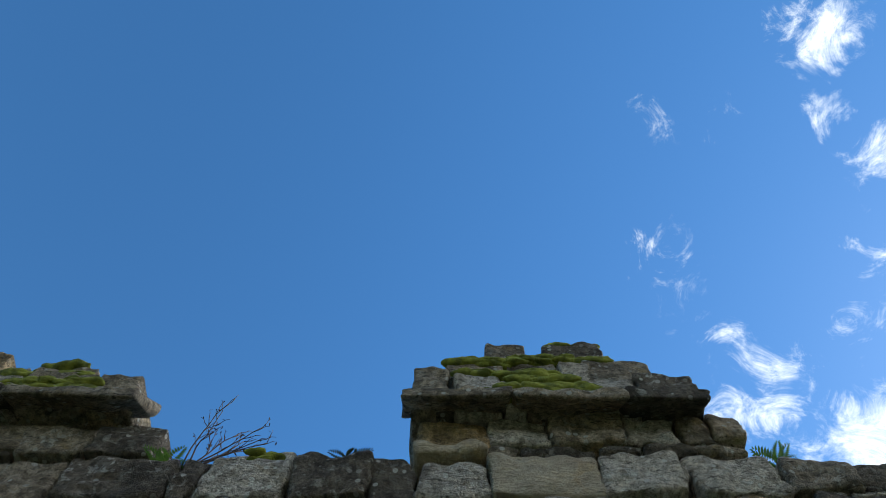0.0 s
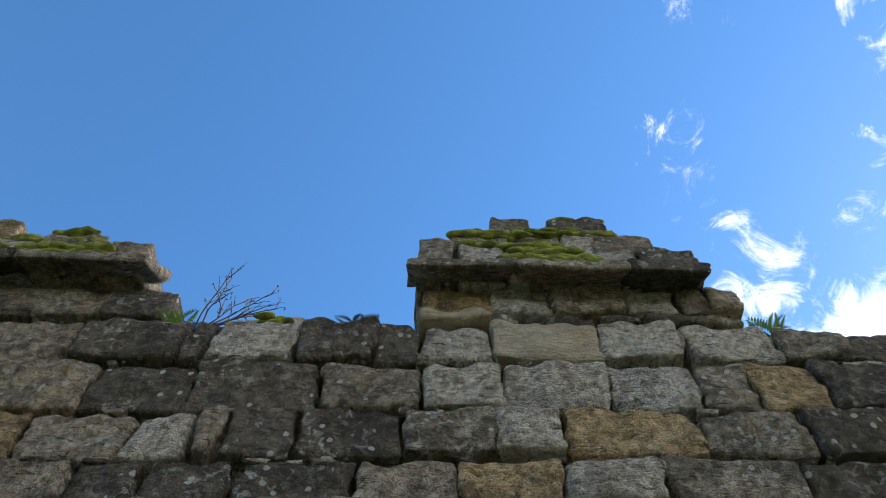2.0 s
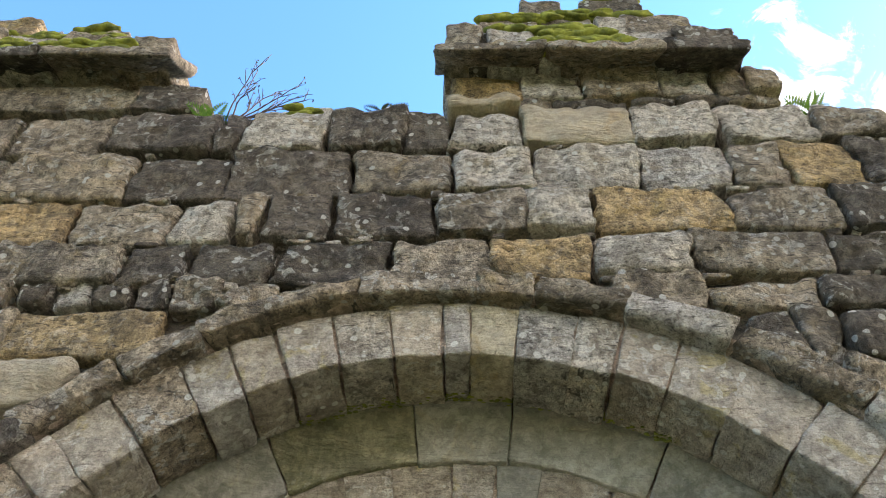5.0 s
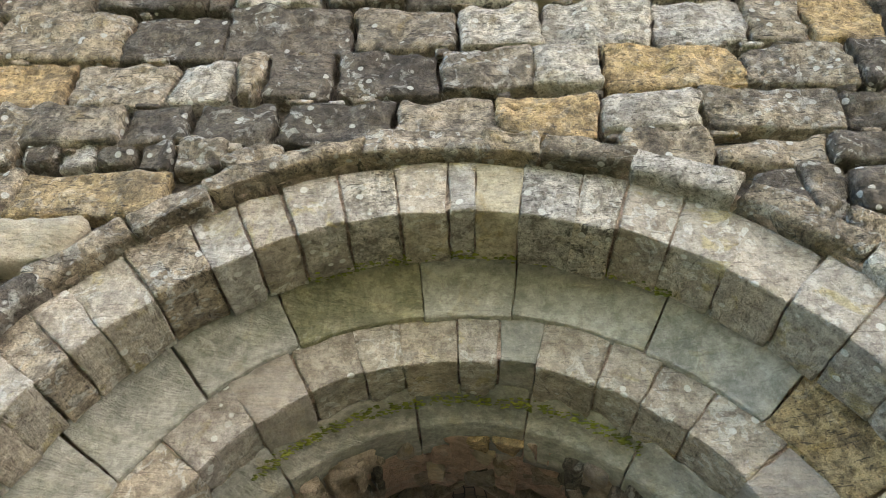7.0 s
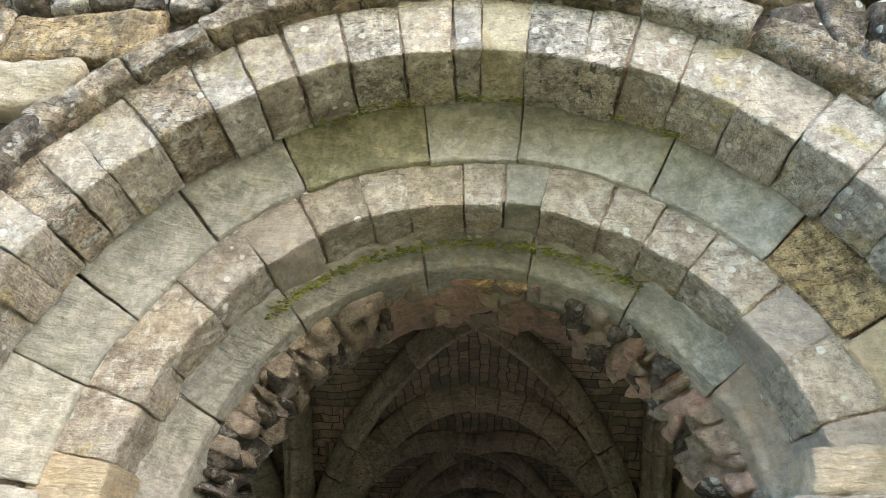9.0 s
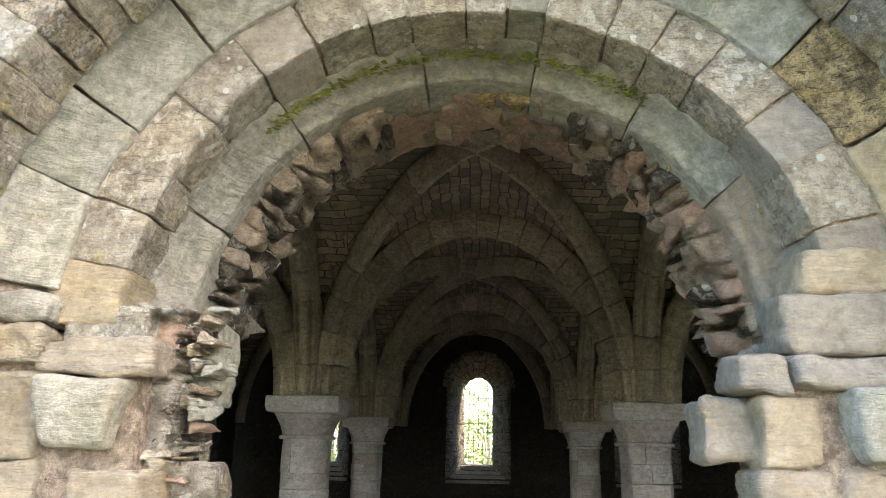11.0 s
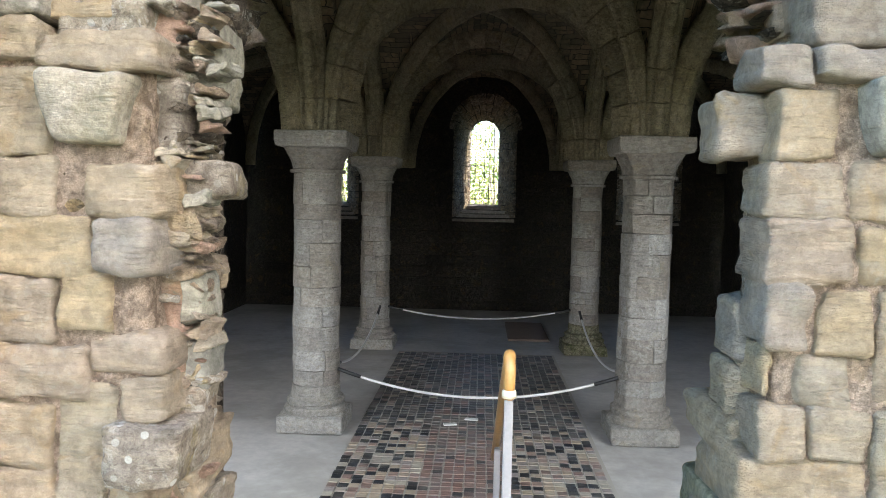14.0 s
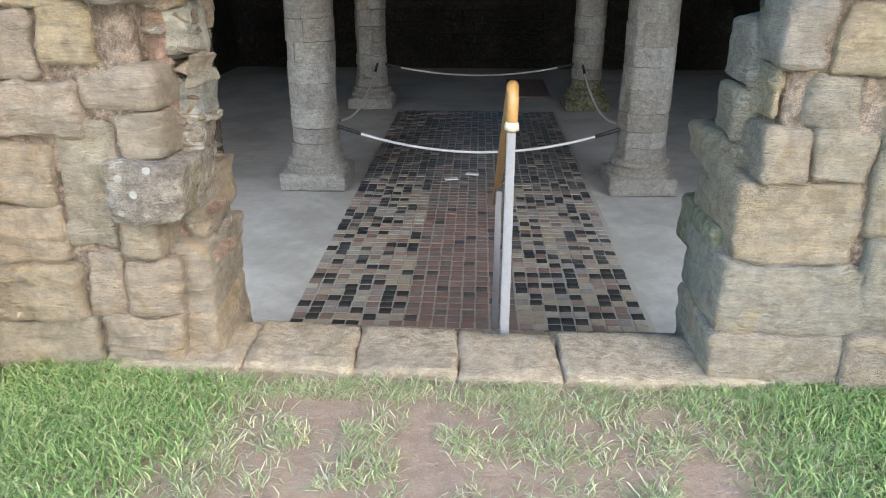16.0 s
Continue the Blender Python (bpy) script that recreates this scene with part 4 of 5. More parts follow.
MOSSY = stone_mat("mossy_base_stone", [(0.30, 0.29, 0.20), (0.34, 0.32, 0.22)], dark_amt=0.3, lichen_amt=0.1, green_amt=0.95, relief=0.8)
PX, PY = (-1.60, 1.69), (7.6, 11.8)
column(PX[0], PY[0], 0.238, 0, "round column of grey coursed sandstone, pale-washed")
column(PX[1], PY[0], 0.24, 8, "eight-sided column of pinkish grey sandstone with mossy plinth foot")
column(PX[0], PY[1], 0.228, 8, "slender eight-sided column of grey sandstone")
column(PX[1], PY[1], 0.228, 0, "round column of grey sandstone with green base", True)

# vault: ribs spring from the capitals and from the walls
XS, YS = [X_IN0, *PX, X_IN1], [3.2, *PY, Y_IN1]
RISE = 1.92
def rib(p, q, rise, name, label, width=0.2, deep=0.19, n=18):
    th = thing(name, label, "rib", group="vault ribs", kind="structure")
    p, q = Vector(p), Vector(q)
    way = (q - p)
    half = way.length / 2
    way.normalize()
    side = Vector((way.y, -way.x))
    mid = (p + q) / 2
    span = math.pi * (half + rise) / 2
    def where(a, b, c):
        t = math.pi * (1 - a / span)
        # keeled roll between two hollows, chamfered towards the web
        g, f = abs(c) / (width / 2), max(0.0, 1 - b / (0.62 * deep))
        roll = -0.040 * math.sqrt(max(0.0, 1 - (g / 0.36) ** 2)) + 0.055 * max(0.0, 1 - abs(g - 0.45) / 0.16) + 0.10 * max(0.0, (g - 0.66) / 0.34)
        e = b + f * roll
        pos = mid + way * (half - 0.34 + e) * math.cos(t) + side * c
        return (pos.x, pos.y, CAP + (rise - 0.16 + e) * math.sin(t))
    for i in range(n):
        a0, a1 = span * i / n + 0.005, span * (i + 1) / n - 0.005
        me = block((a0, a1, 0.0, deep, -width / 2, width / 2), where, next_seed(), (5, 4, 14), 0.010, 0.008, 0.007, 9.0)
        part("rib_stone", me, RIB, th)


for i in range(3):
    for y in PY:
        rib((XS[i], y), (XS[i + 1], y), RISE - 0.02, "transverse_rib", "moulded transverse vault rib of buff stone", 0.26, 0.22)
for x in PX:
    for j in range(3):
        rib((x, YS[j]), (x, YS[j + 1]), RISE - 0.02, "transverse_rib", "moulded vault rib of buff stone between columns", 0.26, 0.22)
for i in range(3):
    for j in range(3):
        rib((XS[i], YS[j]), (XS[i + 1], YS[j + 1]), RISE, "diagonal_rib", "chamfered diagonal vault rib of buff stone", 0.18, 0.2)
        rib((XS[i], YS[j + 1]), (XS[i + 1], YS[j]), RISE, "diagonal_rib", "chamfered diagonal vault rib of buff stone", 0.18, 0.2)


# vault webs, coursed rubble
def web_mat():
    m, N, L, P = node_mat("vault_web_rubble")
    uv = N.new("ShaderNodeUVMap")
    uv.uv_map = "courses"
    warp = N.new("ShaderNodeTexNoise")
    warp.inputs["Scale"].default_value, warp.inputs["Detail"].default_value = 5.0, 4.0
    L.new(uv.outputs[0], warp.inputs["Vector"])
    bent = N.new("ShaderNodeVectorMath")
    bent.operation = "MULTIPLY_ADD"
    bent.inputs[1].default_value = (0.16, 0.10, 0.0)
    L.new(warp.outputs["Color"], bent.inputs[0])
    L.new(uv.outputs[0], bent.inputs[2])
    rows = N.new("ShaderNodeTexBrick")
    rows.offset_frequency, rows.squash_frequency, rows.squash = 2, 3, 0.7
    for k, val in (("Scale", 1.0), ("Brick Width", 0.27), ("Row Height", 0.095), ("Mortar Size", 0.007), ("Mortar Smooth", 0.6), ("Bias", -0.1)):
        rows.inputs[k].default_value = val
    rows.inputs["Color1"].default_value, rows.inputs["Color2"].default_value = (0.34, 0.255, 0.165, 1), (0.12, 0.10, 0.07, 1)
    rows.inputs["Mortar"].default_value = (0.045, 0.038, 0.03, 1)
    L.new(bent.outputs[0], rows.inputs["Vector"])
    v = coords(N, L, jitter=False)
    n, big = noise_tex(N, L, v, 14, 8, 0.72), noise_tex(N, L, v, 1.6, 6, 0.6)
    c = mixed(N, L, step(N, L, n, 0.46, 0.62, 0.45), rows.outputs["Color"], (0.06, 0.052, 0.04))
    c = mixed(N, L, step(N, L, big, 0.48, 0.62, 0.45), c, (0.075, 0.085, 0.04))
    L.new(c, P.inputs["Base Color"])
    P.inputs["Roughness"].default_value = 0.95
    bump(N, L, P, [(step(N, L, rows.outputs["Fac"], 1.0, 0.0), 0.9, 0.03), (n, 0.9, 0.04)])
    return m


WEB = web_mat()
gxs = sorted({round(a + (b - a) * (0.5 - 0.5 * math.cos(math.pi * i / 18)), 4) for a, b in zip(XS[:-1], XS[1:]) for i in range(19)})
gys = sorted({round(a + (b - a) * (0.5 - 0.5 * math.cos(math.pi * i / 18)), 4) for a, b in zip(YS[:-1], YS[1:]) for i in range(19)})
def vault_z(x, y):
    def h(v, knots):
        for a, b in zip(knots[:-1], knots[1:]):
            if a - 1e-6 <= v <= b + 1e-6:
                u = (v - (a + b) / 2) / ((b - a) / 2)
                return math.sqrt(max(0, 1 - u * u))
        return 0
    return CAP + (RISE + 0.02) * max(h(x, XS), h(y, YS)) + 0.02 * noise.noise(Vector((x * 3, y * 3, 1)))
vv = [(x, y, vault_z(x, y)) for y in gys for x in gxs]
nx = len(gxs)
vf = [(j * nx + i, (j + 1) * nx + i, (j + 1) * nx + i + 1, j * nx + i + 1) for j in range(len(gys) - 1) for i in range(nx - 1)]
web = mesh_from(vv, vf, "ceiling")
def girth(v, knots):
    """How far along the curve of its bay a place lies, and how high it stands there."""
    for a, b in zip(knots[:-1], knots[1:]):
        if v <= b + 1e-6:
            u = max(-1.0, min(1.0, (v - (a + b) / 2) / ((b - a) / 2)))
            return a + math.asin(u) * (b - a) / 2, math.sqrt(1 - u * u)
laid = web.uv_layers.new(name="courses")
for f in web.polygons:
    (gx, hx), (gy, hy) = girth(f.center.x, XS), girth(f.center.y, YS)
    for k in f.loop_indices:
        x, y, z = web.vertices[web.loops[k].vertex_index].co
        laid.data[k].uv = (y, girth(x, XS)[0]) if hx > hy else (x, girth(y, YS)[0])
ceiling = part("ceiling", web, WEB)
tagged(ceiling, "dark rubble groin vault between stone ribs", "vault", kind="structure")
roof = box("roof", X_IN0 - 0.5, X_IN1 + 0.5, 2.6, Y_IN1 + 0.75, 4.0, 4.25, DIM, None, 0)
tagged(roof, "flat rubble top over the vault", "roof", kind="structure")

# ---- tiled floor ----
def tile_mat(name, cols, island):
    m, N, L, P = node_mat(name)
    if island:
        r = N.new("ShaderNodeNewGeometry").outputs["Random Per Island"]
        v = coords(N, L, jitter=False)
    else:
        r = N.new("ShaderNodeObjectInfo").outputs["Random"]
        v = coords(N, L)
    cr = N.new("ShaderNodeValToRGB")
    cr.color_ramp.interpolation = "CONSTANT"
    while len(cr.color_ramp.elements) < len(cols):
        cr.color_ramp.elements.new(0.5)
    for i, c in enumerate(cols):
        cr.color_ramp.elements[i].position = i / len(cols)
        cr.color_ramp.elements[i].color = (*c, 1)
    L.new(r, cr.inputs[0])
    a, f = noise_tex(N, L, v, 28, 7, 0.7), noise_tex(N, L, v, 160, 4)
    dirt = noise_tex(N, L, coords(N, L, jitter=False), 2.4, 6)
    c = mixed(N, L, step(N, L, a, 0.35, 0.7, 0.6), cr.outputs[0], mixed(N, L, 1.0, cr.outputs[0], (1.5, 1.45, 1.4), "MULTIPLY"))
    c = mixed(N, L, step(N, L, dirt, 0.4, 0.7, 0.35), c, (0.24, 0.225, 0.20))
    L.new(c, P.inputs["Base Color"])
    P.inputs["Roughness"].default_value = 0.48
    bump(N, L, P, [(a, 0.35, 0.006), (f, 0.2, 0.002)])
    return m


SIDE_COLS = [(0.014, 0.014, 0.017), (0.29, 0.23, 0.18), (0.24, 0.165, 0.14), (0.016, 0.017, 0.022), (0.31, 0.28, 0.235), (0.17, 0.11, 0.095), (0.018, 0.018, 0.02), (0.27, 0.23, 0.20), (0.30, 0.24, 0.18), (0.015, 0.016, 0.02), (0.22, 0.19, 0.185)]
MID_COLS = [(0.15, 0.09, 0.078), (0.18, 0.11, 0.095), (0.14, 0.095, 0.085), (0.20, 0.13, 0.11), (0.045, 0.04, 0.04), (0.16, 0.115, 0.105), (0.17, 0.10, 0.082), (0.12, 0.09, 0.085)]
# darker set for most tiles beyond about y 7.3
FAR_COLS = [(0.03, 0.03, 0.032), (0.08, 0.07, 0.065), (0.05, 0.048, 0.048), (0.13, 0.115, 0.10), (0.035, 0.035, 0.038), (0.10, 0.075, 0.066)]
T_SIDE, T_MID = tile_mat("glazed_tile_mixed", SIDE_COLS, False), tile_mat("glazed_tile_red", MID_COLS, False)
T_SIDE_F, T_MID_F, T_FAR_F = tile_mat("worn_tile_mixed", SIDE_COLS, True), tile_mat("worn_tile_red", MID_COLS, True), tile_mat("far_tile_dark", FAR_COLS, True)
GROUT = node_mat("pale_grout")[0]
GROUT.node_tree.nodes["Principled BSDF"].inputs["Base Color"].default_value = (0.34, 0.32, 0.285, 1)
GROUT.node_tree.nodes["Principled BSDF"].inputs["Roughness"].default_value = 0.9
TP = 0.0935
tiles = thing("tiled_floor", "medieval tile pavement of black, buff and red glazed tiles", "tiles", kind="structure")
bed = box("tile_bed", -1.16, 1.21, 4.02, 11.48, FLOOR - 0.05, FLOOR + 0.006, GROUT, tiles, 0)


def tile_mesh(name):
    h = TP / 2 - 0.006
    bm = bmesh.new()
    bmesh.ops.create_cube(bm, size=1)
    for v in bm.verts:
        v.co = (v.co.x * 2 * h * (0.97 if v.co.z > 0 else 1), v.co.y * 2 * h * (0.97 if v.co.z > 0 else 1), v.co.z * 0.02)
    me = bpy.data.meshes.new(name)
    bm.to_mesh(me)
    bm.free()
    return me


t_side, t_mid = tile_mesh("tile_mixed"), tile_mesh("tile_red")
rnd = random.Random(77)
far_sets = {"side": [], "mid": [], "far": []}
row, y = 0, 4.06
while y < 11.44:
    for k in range(25):
        x = -1.115 + TP * k
        mid = 8 <= k <= 15
        yy, zz = y + rnd.uniform(-0.004, 0.004), FLOOR + 0.002 + rnd.uniform(-0.0025, 0.0025)
        xx = x + rnd.uniform(-0.004, 0.004)
        if 4.35 < y < 5.47:
            ob = part("tile", t_mid if mid else t_side, T_MID if mid else T_SIDE, tiles)
            ob.matrix_basis = pose(xx, yy, zz, rnd.uniform(-1.2, 1.2), rnd.uniform(-1.2, 1.2), rnd.uniform(-3, 3))
        else:
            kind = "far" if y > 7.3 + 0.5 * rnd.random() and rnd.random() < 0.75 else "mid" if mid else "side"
            far_sets[kind].append((xx, yy, zz, radians(rnd.uniform(-3, 3)), rnd.uniform(-0.002, 0.002), rnd.uniform(-0.002, 0.002)))
    y += TP
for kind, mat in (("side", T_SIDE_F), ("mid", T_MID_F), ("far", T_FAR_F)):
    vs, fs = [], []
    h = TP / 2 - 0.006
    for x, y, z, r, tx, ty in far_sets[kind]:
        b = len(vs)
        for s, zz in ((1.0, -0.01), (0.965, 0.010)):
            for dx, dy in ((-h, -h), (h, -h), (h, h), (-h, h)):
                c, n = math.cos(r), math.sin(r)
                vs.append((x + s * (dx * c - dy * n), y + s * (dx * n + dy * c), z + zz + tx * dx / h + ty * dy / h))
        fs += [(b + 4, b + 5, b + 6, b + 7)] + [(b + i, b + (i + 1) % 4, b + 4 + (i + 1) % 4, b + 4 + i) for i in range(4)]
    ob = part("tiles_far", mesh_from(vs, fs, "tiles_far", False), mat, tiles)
    ob["kind"] = "stuff"


# ---- ropes between the columns ----
def tube(points, radius, sides=8, caps=True):
    vs, fs = [], []
    n = len(points)
    for i, p in enumerate(points):
        p = Vector(p)
        d = (Vector(points[min(i + 1, n - 1)]) - Vector(points[max(i - 1, 0)])).normalized()
        u = d.cross(Vector((0.3, 0.2, 1))).normalized()
        v = d.cross(u)
        r = radius[i] if isinstance(radius, (list, tuple)) else radius
        for k in range(sides):
            t = 2 * math.pi * k / sides
            vs.append(p + u * r * math.cos(t) + v * r * math.sin(t))
    for i in range(n - 1):
        for k in range(sides):
            a, b = i * sides + k, i * sides + (k + 1) % sides
            fs.append((a, b, b + sides, a + sides))
    if caps:
        fs += [tuple(reversed(range(sides))), tuple((n - 1) * sides + k for k in range(sides))]
    return mesh_from(vs, fs, "tube")


def simple(name, col, rough, metal=0.0, grain=40, vary=0.35):
    m, N, L, P = node_mat(name)
    n = noise_tex(N, L, coords(N, L, jitter=False), grain, 6, 0.65)
    L.new(mixed(N, L, step(N, L, n, 0.3, 0.7, vary), col, tuple(c * 0.6 for c in col)), P.inputs["Base Color"])
    P.inputs["Roughness"].default_value, P.inputs["Metallic"].default_value = rough, metal
    bump(N, L, P, [(n, 0.2, 0.003)])
    return m


ROPE = simple("pale_grey_rope", (0.62, 0.61, 0.60), 0.7, grain=200)
HOOK = simple("black_hook", (0.02, 0.02, 0.02), 0.5)
def rope(a, b, sag):
    th = thing("barrier_rope", "pale grey barrier rope hanging in a curve between two columns", "rope", group="barrier ropes")
    a, b = Vector(a), Vector(b)
    pts = []
    for i in range(25):
        t = i / 24
        p = a.lerp(b, t)
        p.z -= sag * 4 * t * (1 - t)
        pts.append(p)
    part("cord", tube(pts[1:-1], 0.014), ROPE, th)
    part("hook", tube([pts[0], (pts[0] + pts[1]) / 2, pts[1], pts[2]], 0.019), HOOK, th, "black end hook")
    part("hook", tube([pts[-1], (pts[-1] + pts[-2]) / 2, pts[-2], pts[-3]], 0.019), HOOK, th, "black end hook")


rope((PX[0] + 0.24, PY[0] - 0.08, -0.42), (PX[1] - 0.24, PY[0] - 0.08, -0.42), 0.25)
rope((PX[0] + 0.22, PY[1] - 0.08, -0.38), (PX[1] - 0.22, PY[1] - 0.08, -0.36), 0.17)
rope((PX[0] + 0.12, PY[1] - 0.24, -0.36), (PX[0] + 0.15, PY[0] + 0.22, -0.42), 0.25)
rope((PX[1] - 0.10, PY[1] - 0.24, -0.36), (PX[1] - 0.15, PY[0] + 0.22, -0.42), 0.25)

# ---- handrail on the steps ----
STEEL = simple("galvanised_steel", (0.25, 0.255, 0.27), 0.6, 0.2, 60, 0.3)
WOOD = simple("varnished_pine", (0.42, 0.23, 0.08), 0.35, 0.0, 25, 0.5)
COLLAR = simple("worn_white_ferrule", (0.62, 0.56, 0.45), 0.5)
rail = thing("handrail", "wooden handrail on grey steel posts going down the steps", "handrail")
def post(x, y, z0, z1):
    bm = bmesh.new()
    bmesh.ops.create_cube(bm, size=1)
    for v in bm.verts:
        v.co = (x + v.co.x * 0.032 * (1 if v.co.z < 0 else 0.85), y + v.co.y * 0.045, (z0 + z1) / 2 + v.co.z * (z1 - z0))
    bmesh.ops.bevel(bm, geom=bm.edges[:], offset=0.004, segments=2, affect="EDGES")
    return part("post", bm, STEEL, rail, "flat grey steel post")


post(0.152, 2.42, -0.15, 0.725)
post(0.150, 3.42, -0.7, 0.20)
pts = [(0.152, 2.405, 0.70), (0.152, 2.40, 0.76), (0.152, 2.402, 0.80), (0.152, 2.412, 0.825), (0.152, 2.43, 0.832), (0.152, 2.46, 0.82)]
pts += [(0.152, 2.46 + 0.2 * i, 0.82 - 0.111 * i) for i in range(1, 9)]
part("rail", tube(pts, [0.017, 0.019, 0.019, 0.019, 0.019, 0.019] + [0.019] * 8, 12), WOOD, rail, "varnished pine rail with turned-down end")
part("collar", tube([(0.152, 2.405, 0.705), (0.152, 2.404, 0.722), (0.152, 2.404, 0.73)], [0.024, 0.023, 0.019], 12), COLLAR, rail, "pale end ferrule")

# ---- grass ----
def leaf_mat(name, cols, rough=0.6, trans=0.25):
    m, N, L, P = node_mat(name)
    r = N.new("ShaderNodeNewGeometry").outputs["Random Per Island"]
    L.new(ramp(N, L, r, cols), P.inputs["Base Color"])
    P.inputs["Roughness"].default_value = rough
    P.inputs["Transmission Weight"].default_value = 0.0
    P.inputs["Subsurface Weight"].default_value = 0.0
    return m


GRASS = leaf_mat("lush_grass", [(0.06, 0.14, 0.03), (0.13, 0.25, 0.06), (0.20, 0.33, 0.10), (0.29, 0.38, 0.15), (0.40, 0.40, 0.21)])
DRY = leaf_mat("worn_dry_grass", [(0.18, 0.29, 0.09), (0.42, 0.39, 0.23), (0.50, 0.46, 0.31), (0.14, 0.27, 0.08), (0.33, 0.36, 0.17)])
def blades(spots, length, width, lean, seed):
    rnd = random.Random(seed)
    vs, fs = [], []
    for x, y in spots:
        h, w = length * rnd.uniform(0.5, 1.25), width * rnd.uniform(0.6, 1.2)
        t, b = rnd.uniform(0, 6.283), lean * rnd.uniform(0.2, 1.3)
        dx, dy = math.cos(t), math.sin(t)
        s = rnd.uniform(0, 6.283)
        px, py = math.cos(s) * w, math.sin(s) * w
        i = len(vs)
        vs += [(x - px, y - py, 0), (x + px, y + py, 0), (x + px * 0.8 + dx * h * b * 0.4, y + py * 0.8 + dy * h * b * 0.4, h * 0.6),
               (x - px * 0.8 + dx * h * b * 0.4, y - py * 0.8 + dy * h * b * 0.4, h * 0.6), (x + dx * h * b, y + dy * h * b, h * (1 - 0.25 * b))]
        fs += [(i, i + 1, i + 2, i + 3), (i + 3, i + 2, i + 4)]
    return mesh_from(vs, fs, "blades", False)


rnd = random.Random(3)
lush, thin = [], []
for i in range(170000):
    x, y = rnd.uniform(-2.4, 2.4), rnd.uniform(1.0, 2.16)
    if y > 2.075 and -1.0 < x < 0.93:
        continue
    side = max(0.0, (abs(x - 0.05) - (0.50 + 0.35 * (2.1 - y) + 0.22 * noise.noise(Vector((x * 3, y * 3, 0))))) / 0.5)
    if rnd.random() < max((abs(x) - 1.7) / 0.7, (1.35 - y) / 0.35):
        continue
    clump = noise.noise(Vector((x * 7, y * 7, 4))) + 0.5 * noise.noise(Vector((x * 19, y * 19, 9)))
    edge = 0.45 if y > 1.97 else 0.0
    if rnd.random() < min(1, side) * 0.75:
        lush.append((x, y))
    elif clump + edge > rnd.uniform(-0.15, 0.55) and rnd.random() < 0.7:
        thin.append((x, y))
g1 = part("grass", blades(lush, 0.046, 0.0021, 1.5, 1), GRASS)
tagged(g1, "lush green grass at the foot of the jambs", "grass", kind="stuff")
g2 = part("worn_grass", blades(thin, 0.032, 0.0017, 2.0, 2), DRY)
tagged(g2, "sparse trampled grass tufts on bare earth", "grass", kind="stuff")


# ---- moss on the copings ----
def moss_mat():
    m, N, L, P = node_mat("yellow_green_moss")
    v = coords(N, L, jitter=False)
    a, f = noise_tex(N, L, v, 16, 6), noise_tex(N, L, v, 180, 5, 0.7)
    L.new(mixed(N, L, step(N, L, a, 0.35, 0.65), (0.08, 0.095, 0.012), (0.24, 0.26, 0.035)), P.inputs["Base Color"])
    P.inputs["Roughness"].default_value = 0.95
    bump(N, L, P, [(a, 0.6, 0.02), (f, 0.9, 0.012)])
    return m


MOSS = moss_mat()
def moss_patch(name, spots, seed, label, small=1.0):
    rnd = random.Random(seed)
    bm = bmesh.new()
    for x0, x1, y, z, n in spots:
        for i in range(n):
            r = rnd.uniform(0.018, 0.042) * small
            c = Vector((rnd.uniform(x0, x1), y + rnd.uniform(-0.01, 0.035), z + rnd.uniform(-0.015, 0.02)))
            got = bmesh.ops.create_icosphere(bm, subdivisions=2 if small == 1.0 else 1, radius=r)
            for v in got["verts"]:
                d = v.co.normalized()
                k = 1 + 0.5 * noise.noise((v.co + c) * 30)
                v.co = c + Vector((d.x * r * 1.5 * k, d.y * r * 0.8 * k, d.z * r * 0.5 * k))
    ob = part(name, bm, MOSS)
    ob.data.polygons.foreach_set("use_smooth", [True] * len(ob.data.polygons))
    return tagged(ob, label, "moss", kind="stuff")


moss_patch("moss", [(0.28, 1.05, 1.645, 4.89, 120), (0.40, 0.85, 1.66, 4.97, 110), (0.45, 0.75, 1.665, 5.05, 90), (0.42, 0.7, 1.675, 5.13, 60), (0.2, 0.62, 1.69, 5.17, 60), (0.15, 0.5, 1.72, 5.36, 50), (0.5, 1.0, 1.72, 5.40, 70),
                    (0.72, 1.0, 1.78, 5.68, 26)], 1, "bright yellow-green moss on the stepped coping")
moss_patch("moss", [(-2.4, -1.55, 1.645, 4.90, 110), (-2.3, -1.6, 1.66, 5.0, 90), (-2.2, -1.65, 1.68, 5.10, 90), (-2.0, -1.8, 1.72, 5.28, 24), (-2.7, -2.3, 1.69, 5.2, 30)], 2, "bright yellow-green moss on the broken parapet")
arcs = []
rnd = random.Random(9)
for i in range(800):
    t = math.radians(rnd.uniform(62, 112))
    r = 1.425 - rnd.uniform(0.0, 0.03) ** 1.3
    arcs.append((CX + r * math.cos(t) - 0.005, CX + r * math.cos(t) + 0.005, 1.985 + (1.425 - r) * 0.8, CZ1 + r * math.sin(t), 1))
for i in range(520):
    t = math.radians(rnd.uniform(55, 135))
    arcs.append((CX + 1.015 * math.cos(t) - 0.005, CX + 1.015 * math.cos(t) + 0.005, 2.405, CZ2 + 1.015 * math.sin(t), 1))
moss_patch("moss", arcs, 4, "green moss line in the damp angle of the arch orders", 0.2)
moss_patch("moss", [(-0.74, -0.64, 1.80, 4.60, 9)], 3, "small moss cushion on the low wall head")

# ---- plants on the wall head ----
FERN = leaf_mat("fern_green", [(0.10, 0.22, 0.04), (0.17, 0.32, 0.06)])
DARKFERN = leaf_mat("dark_fern", [(0.03, 0.045, 0.02), (0.05, 0.07, 0.03)])
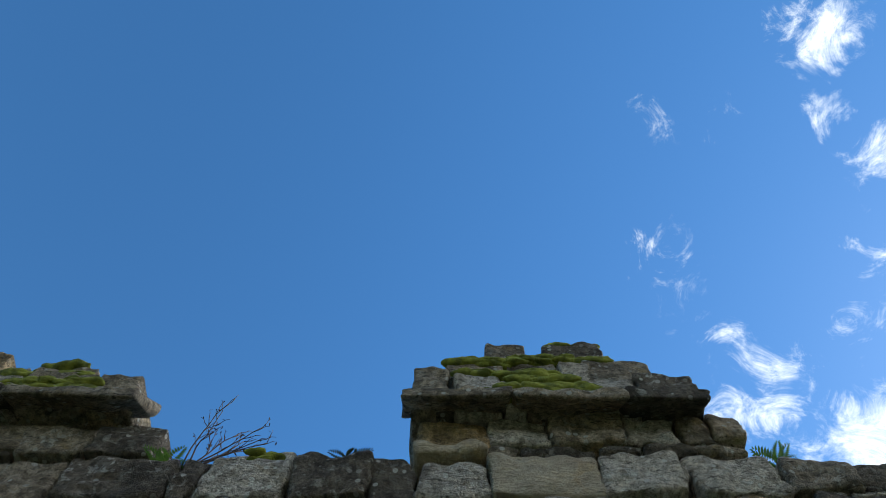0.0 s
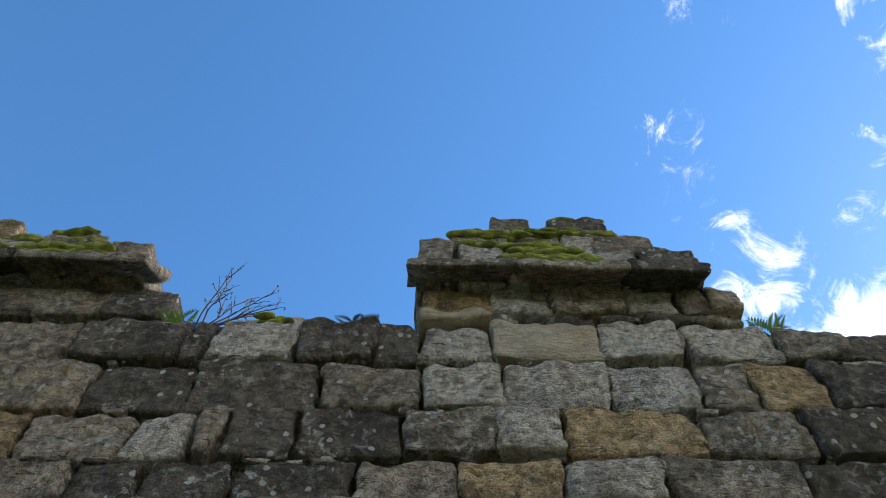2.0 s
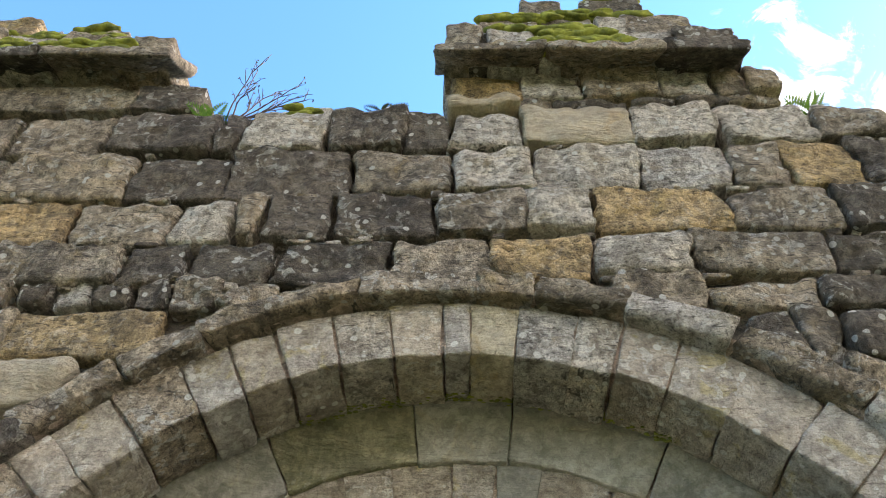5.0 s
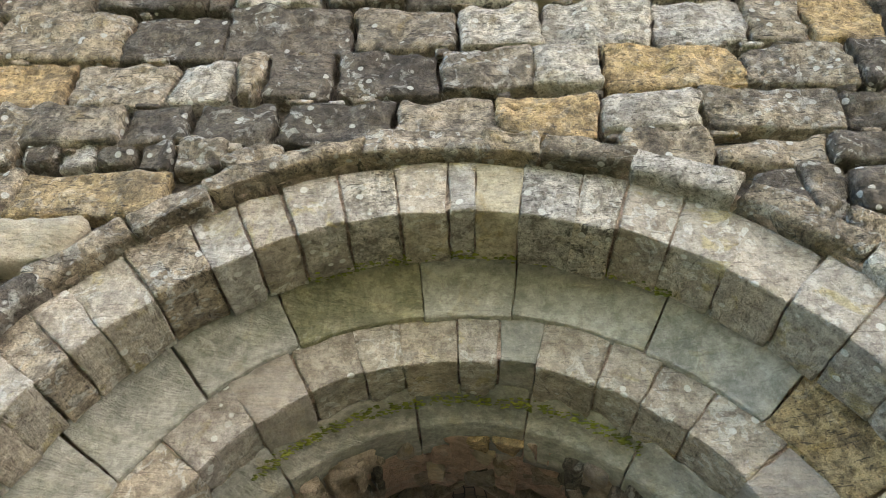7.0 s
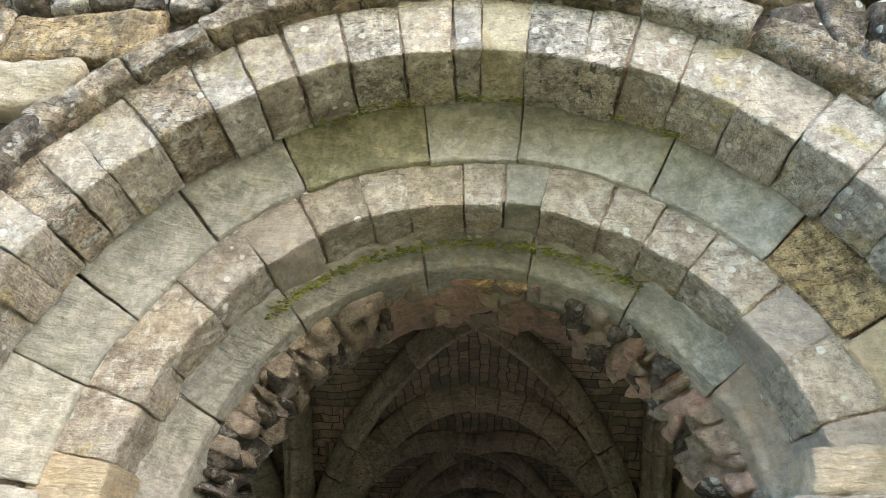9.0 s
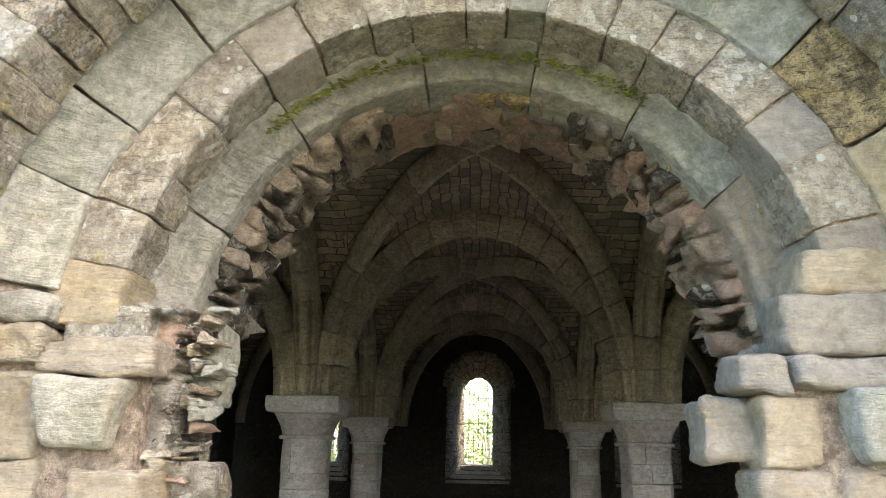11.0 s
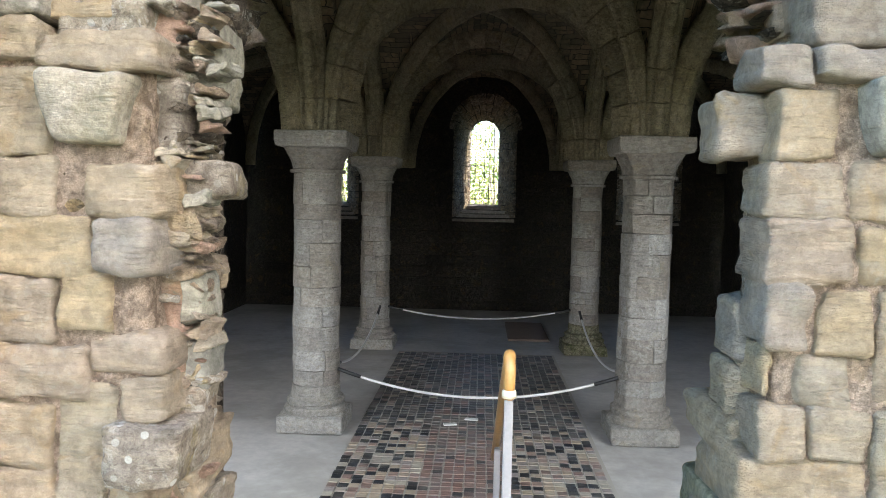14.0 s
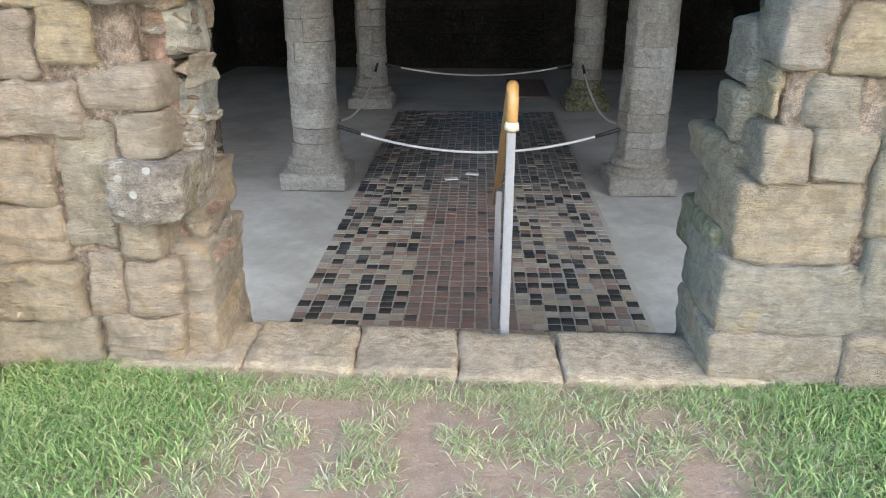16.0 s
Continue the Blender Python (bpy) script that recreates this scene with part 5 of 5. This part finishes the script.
TWIG = simple("bare_twig", (0.045, 0.028, 0.026), 0.8)


def fern(x, y, z, n, size, mat, seed, label):
    rnd = random.Random(seed)
    th = thing("fern", label, "fern", (0, 0, 0))
    for i in range(n):
        a = 2 * math.pi * i / n + rnd.uniform(-0.4, 0.4)
        tip = rnd.uniform(0.5, 1.0)
        vs, fs = [], []
        ln = size * rnd.uniform(0.7, 1.1)
        for k in range(12):
            t = k / 12
            r = ln * tip * (t ** 1.2)
            h = ln * (t - 0.45 * t * t)
            c = Vector((x + math.cos(a) * r, y + math.sin(a) * r * 0.7, z + h))
            w = ln * 0.26 * math.sin(math.pi * (0.12 + 0.86 * t))
            sd = Vector((-math.sin(a), math.cos(a), 0.15))
            fw = Vector((math.cos(a), math.sin(a), 0.5)) * ln * 0.05
            for s in (-1, 1):
                b = len(vs)
                vs += [c, c + sd * s * w * 0.5 + fw * 1.2, c + sd * s * w + fw * 1.5, c + sd * s * w * 0.5 - fw * 0.4]
                fs.append((b, b + 1, b + 2, b + 3))
        part("frond", mesh_from(vs, fs, "frond", False), mat, th)
    return th


fern(-0.33, 1.86, 4.64, 5, 0.13, DARKFERN, 1, "small dark fern growing on the low wall head")
fern(-1.12, 1.80, 4.50, 9, 0.15, FERN, 2, "green fern in a crevice beside the broken parapet")
fern(1.60, 1.80, 4.53, 8, 0.15, FERN, 3, "green fern growing from a joint of the wall")
shrub = thing("twiggy_shrub", "bare twiggy shrub with few small leaves on the wall head", "shrub")
rnd = random.Random(12)
tips = []
for i in range(9):
    p = Vector((-1.08 + rnd.uniform(-0.04, 0.04), 1.86, 4.52))
    d = Vector((rnd.uniform(-0.35, 0.75), rnd.uniform(-0.25, 0.2), rnd.uniform(0.5, 1.0))).normalized()
    pts = [p.copy()]
    for k in range(9):
        d = (d + Vector((rnd.uniform(-0.22, 0.26), rnd.uniform(-0.12, 0.12), rnd.uniform(-0.12, 0.1)))).normalized()
        p = p + d * rnd.uniform(0.035, 0.062)
        pts.append(p.copy())
        if k > 2:
            e = (d + Vector((rnd.uniform(-0.9, 0.9), rnd.uniform(-0.4, 0.4), rnd.uniform(-0.3, 0.6)))).normalized()
            q = [p, p + e * 0.035, p + e * 0.06 + Vector((0, 0, 0.012)), p + e * 0.085]
            part("twig", tube(q, [0.0022, 0.0018, 0.0014, 0.001], 5), TWIG, shrub)
            tips += q[1:]
    part("branch", tube(pts, [0.0045 - 0.0003 * k for k in range(10)], 6), TWIG, shrub)
vs, fs = [], []
for p in tips:
    if rnd.random() < 0.6:
        u = Vector((rnd.uniform(-1, 1), rnd.uniform(-1, 1), rnd.uniform(-1, 1))).normalized() * rnd.uniform(0.005, 0.011)
        v = u.orthogonal().normalized() * 0.004
        b = len(vs)
        vs += [p, p + u + v, p + u * 2, p + u - v]
        fs.append((b, b + 1, b + 2, b + 3))
part("leaves", mesh_from(vs, fs, "leaves", False), TWIG, shrub, "few small brown leaves")

# ---- greenery outside the end windows ----
BUSH = leaf_mat("sunlit_foliage", [(0.06, 0.12, 0.02), (0.12, 0.20, 0.03), (0.20, 0.25, 0.05), (0.26, 0.28, 0.08)])
BARK = simple("pale_bark", (0.42, 0.38, 0.30), 0.9)
def bush(x, y, w, h, n, seed):
    rnd = random.Random(seed)
    th = thing("bush", "sunlit green bush with pale stems outside the window", "bush", group="bushes behind the building")
    for i in range(4):
        a = Vector((x + rnd.uniform(-0.3, 0.3) * w, y, 0))
        b = a + Vector((rnd.uniform(-0.4, 0.4), rnd.uniform(-0.3, 0.3), h * rnd.uniform(0.7, 1.0)))
        part("stem", tube([a, a.lerp(b, 0.4) + Vector((0.06, 0, 0)), b], [0.05, 0.035, 0.015], 7), BARK, th, "pale bare stem")
    vs, fs = [], []
    for i in range(n):
        c = Vector((x + rnd.gauss(0, 0.45) * w, y + rnd.gauss(0, 0.4), abs(rnd.gauss(0.38, 0.3)) * h))
        if noise.noise(c * 1.7) < -0.12:
            continue
        u = Vector((rnd.uniform(-1, 1), rnd.uniform(-1, 1), rnd.uniform(-1, 1))).normalized() * rnd.uniform(0.04, 0.09)
        v = u.orthogonal().normalized() * 0.03
        b = len(vs)
        vs += [c, c + u + v, c + u * 2, c + u - v]
        fs.append((b, b + 1, b + 2, b + 3))
    part("crown", mesh_from(vs, fs, "crown", False), BUSH, th)


for i, (x, y, w, h) in enumerate([(-4.2, 22, 1.8, 4.4), (-1.5, 23.5, 2.0, 4.6), (0.6, 21.5, 1.6, 4.0), (3.0, 23, 2.0, 3.6), (5.4, 22, 1.8, 3.2), (0.4, 26, 3.0, 6.0), (-6.0, 26, 3.0, 4.6), (6.8, 27, 3.0, 4.8)]):
    bush(x, y, w, h, 5200, i + 1)

# ---- small things on the chapter house floor ----
PAPER = simple("white_card", (0.7, 0.7, 0.68), 0.8)
for x, y, r in ((-0.22, 7.75, 12), (0.0, 7.95, -8)):
    card = box("floor_card", -0.07, 0.07, -0.035, 0.035, 0, 0.012, PAPER, None, 0.003)
    card.matrix_basis = pose(x, y, FLOOR + 0.013, 0, 0, r)
    tagged(card, "small white card lying on the tile pavement", "card", "cards on the floor")
GRAVE = simple("brown_floor_slab", (0.20, 0.14, 0.11), 0.8, 0, 8)
slab = box("floor_slab", 0.55, 1.25, 12.6, 14.4, FLOOR, FLOOR + 0.03, GRAVE, None, 0.01)
tagged(slab, "brown stone slab set in the concrete floor", "slab", kind="structure")
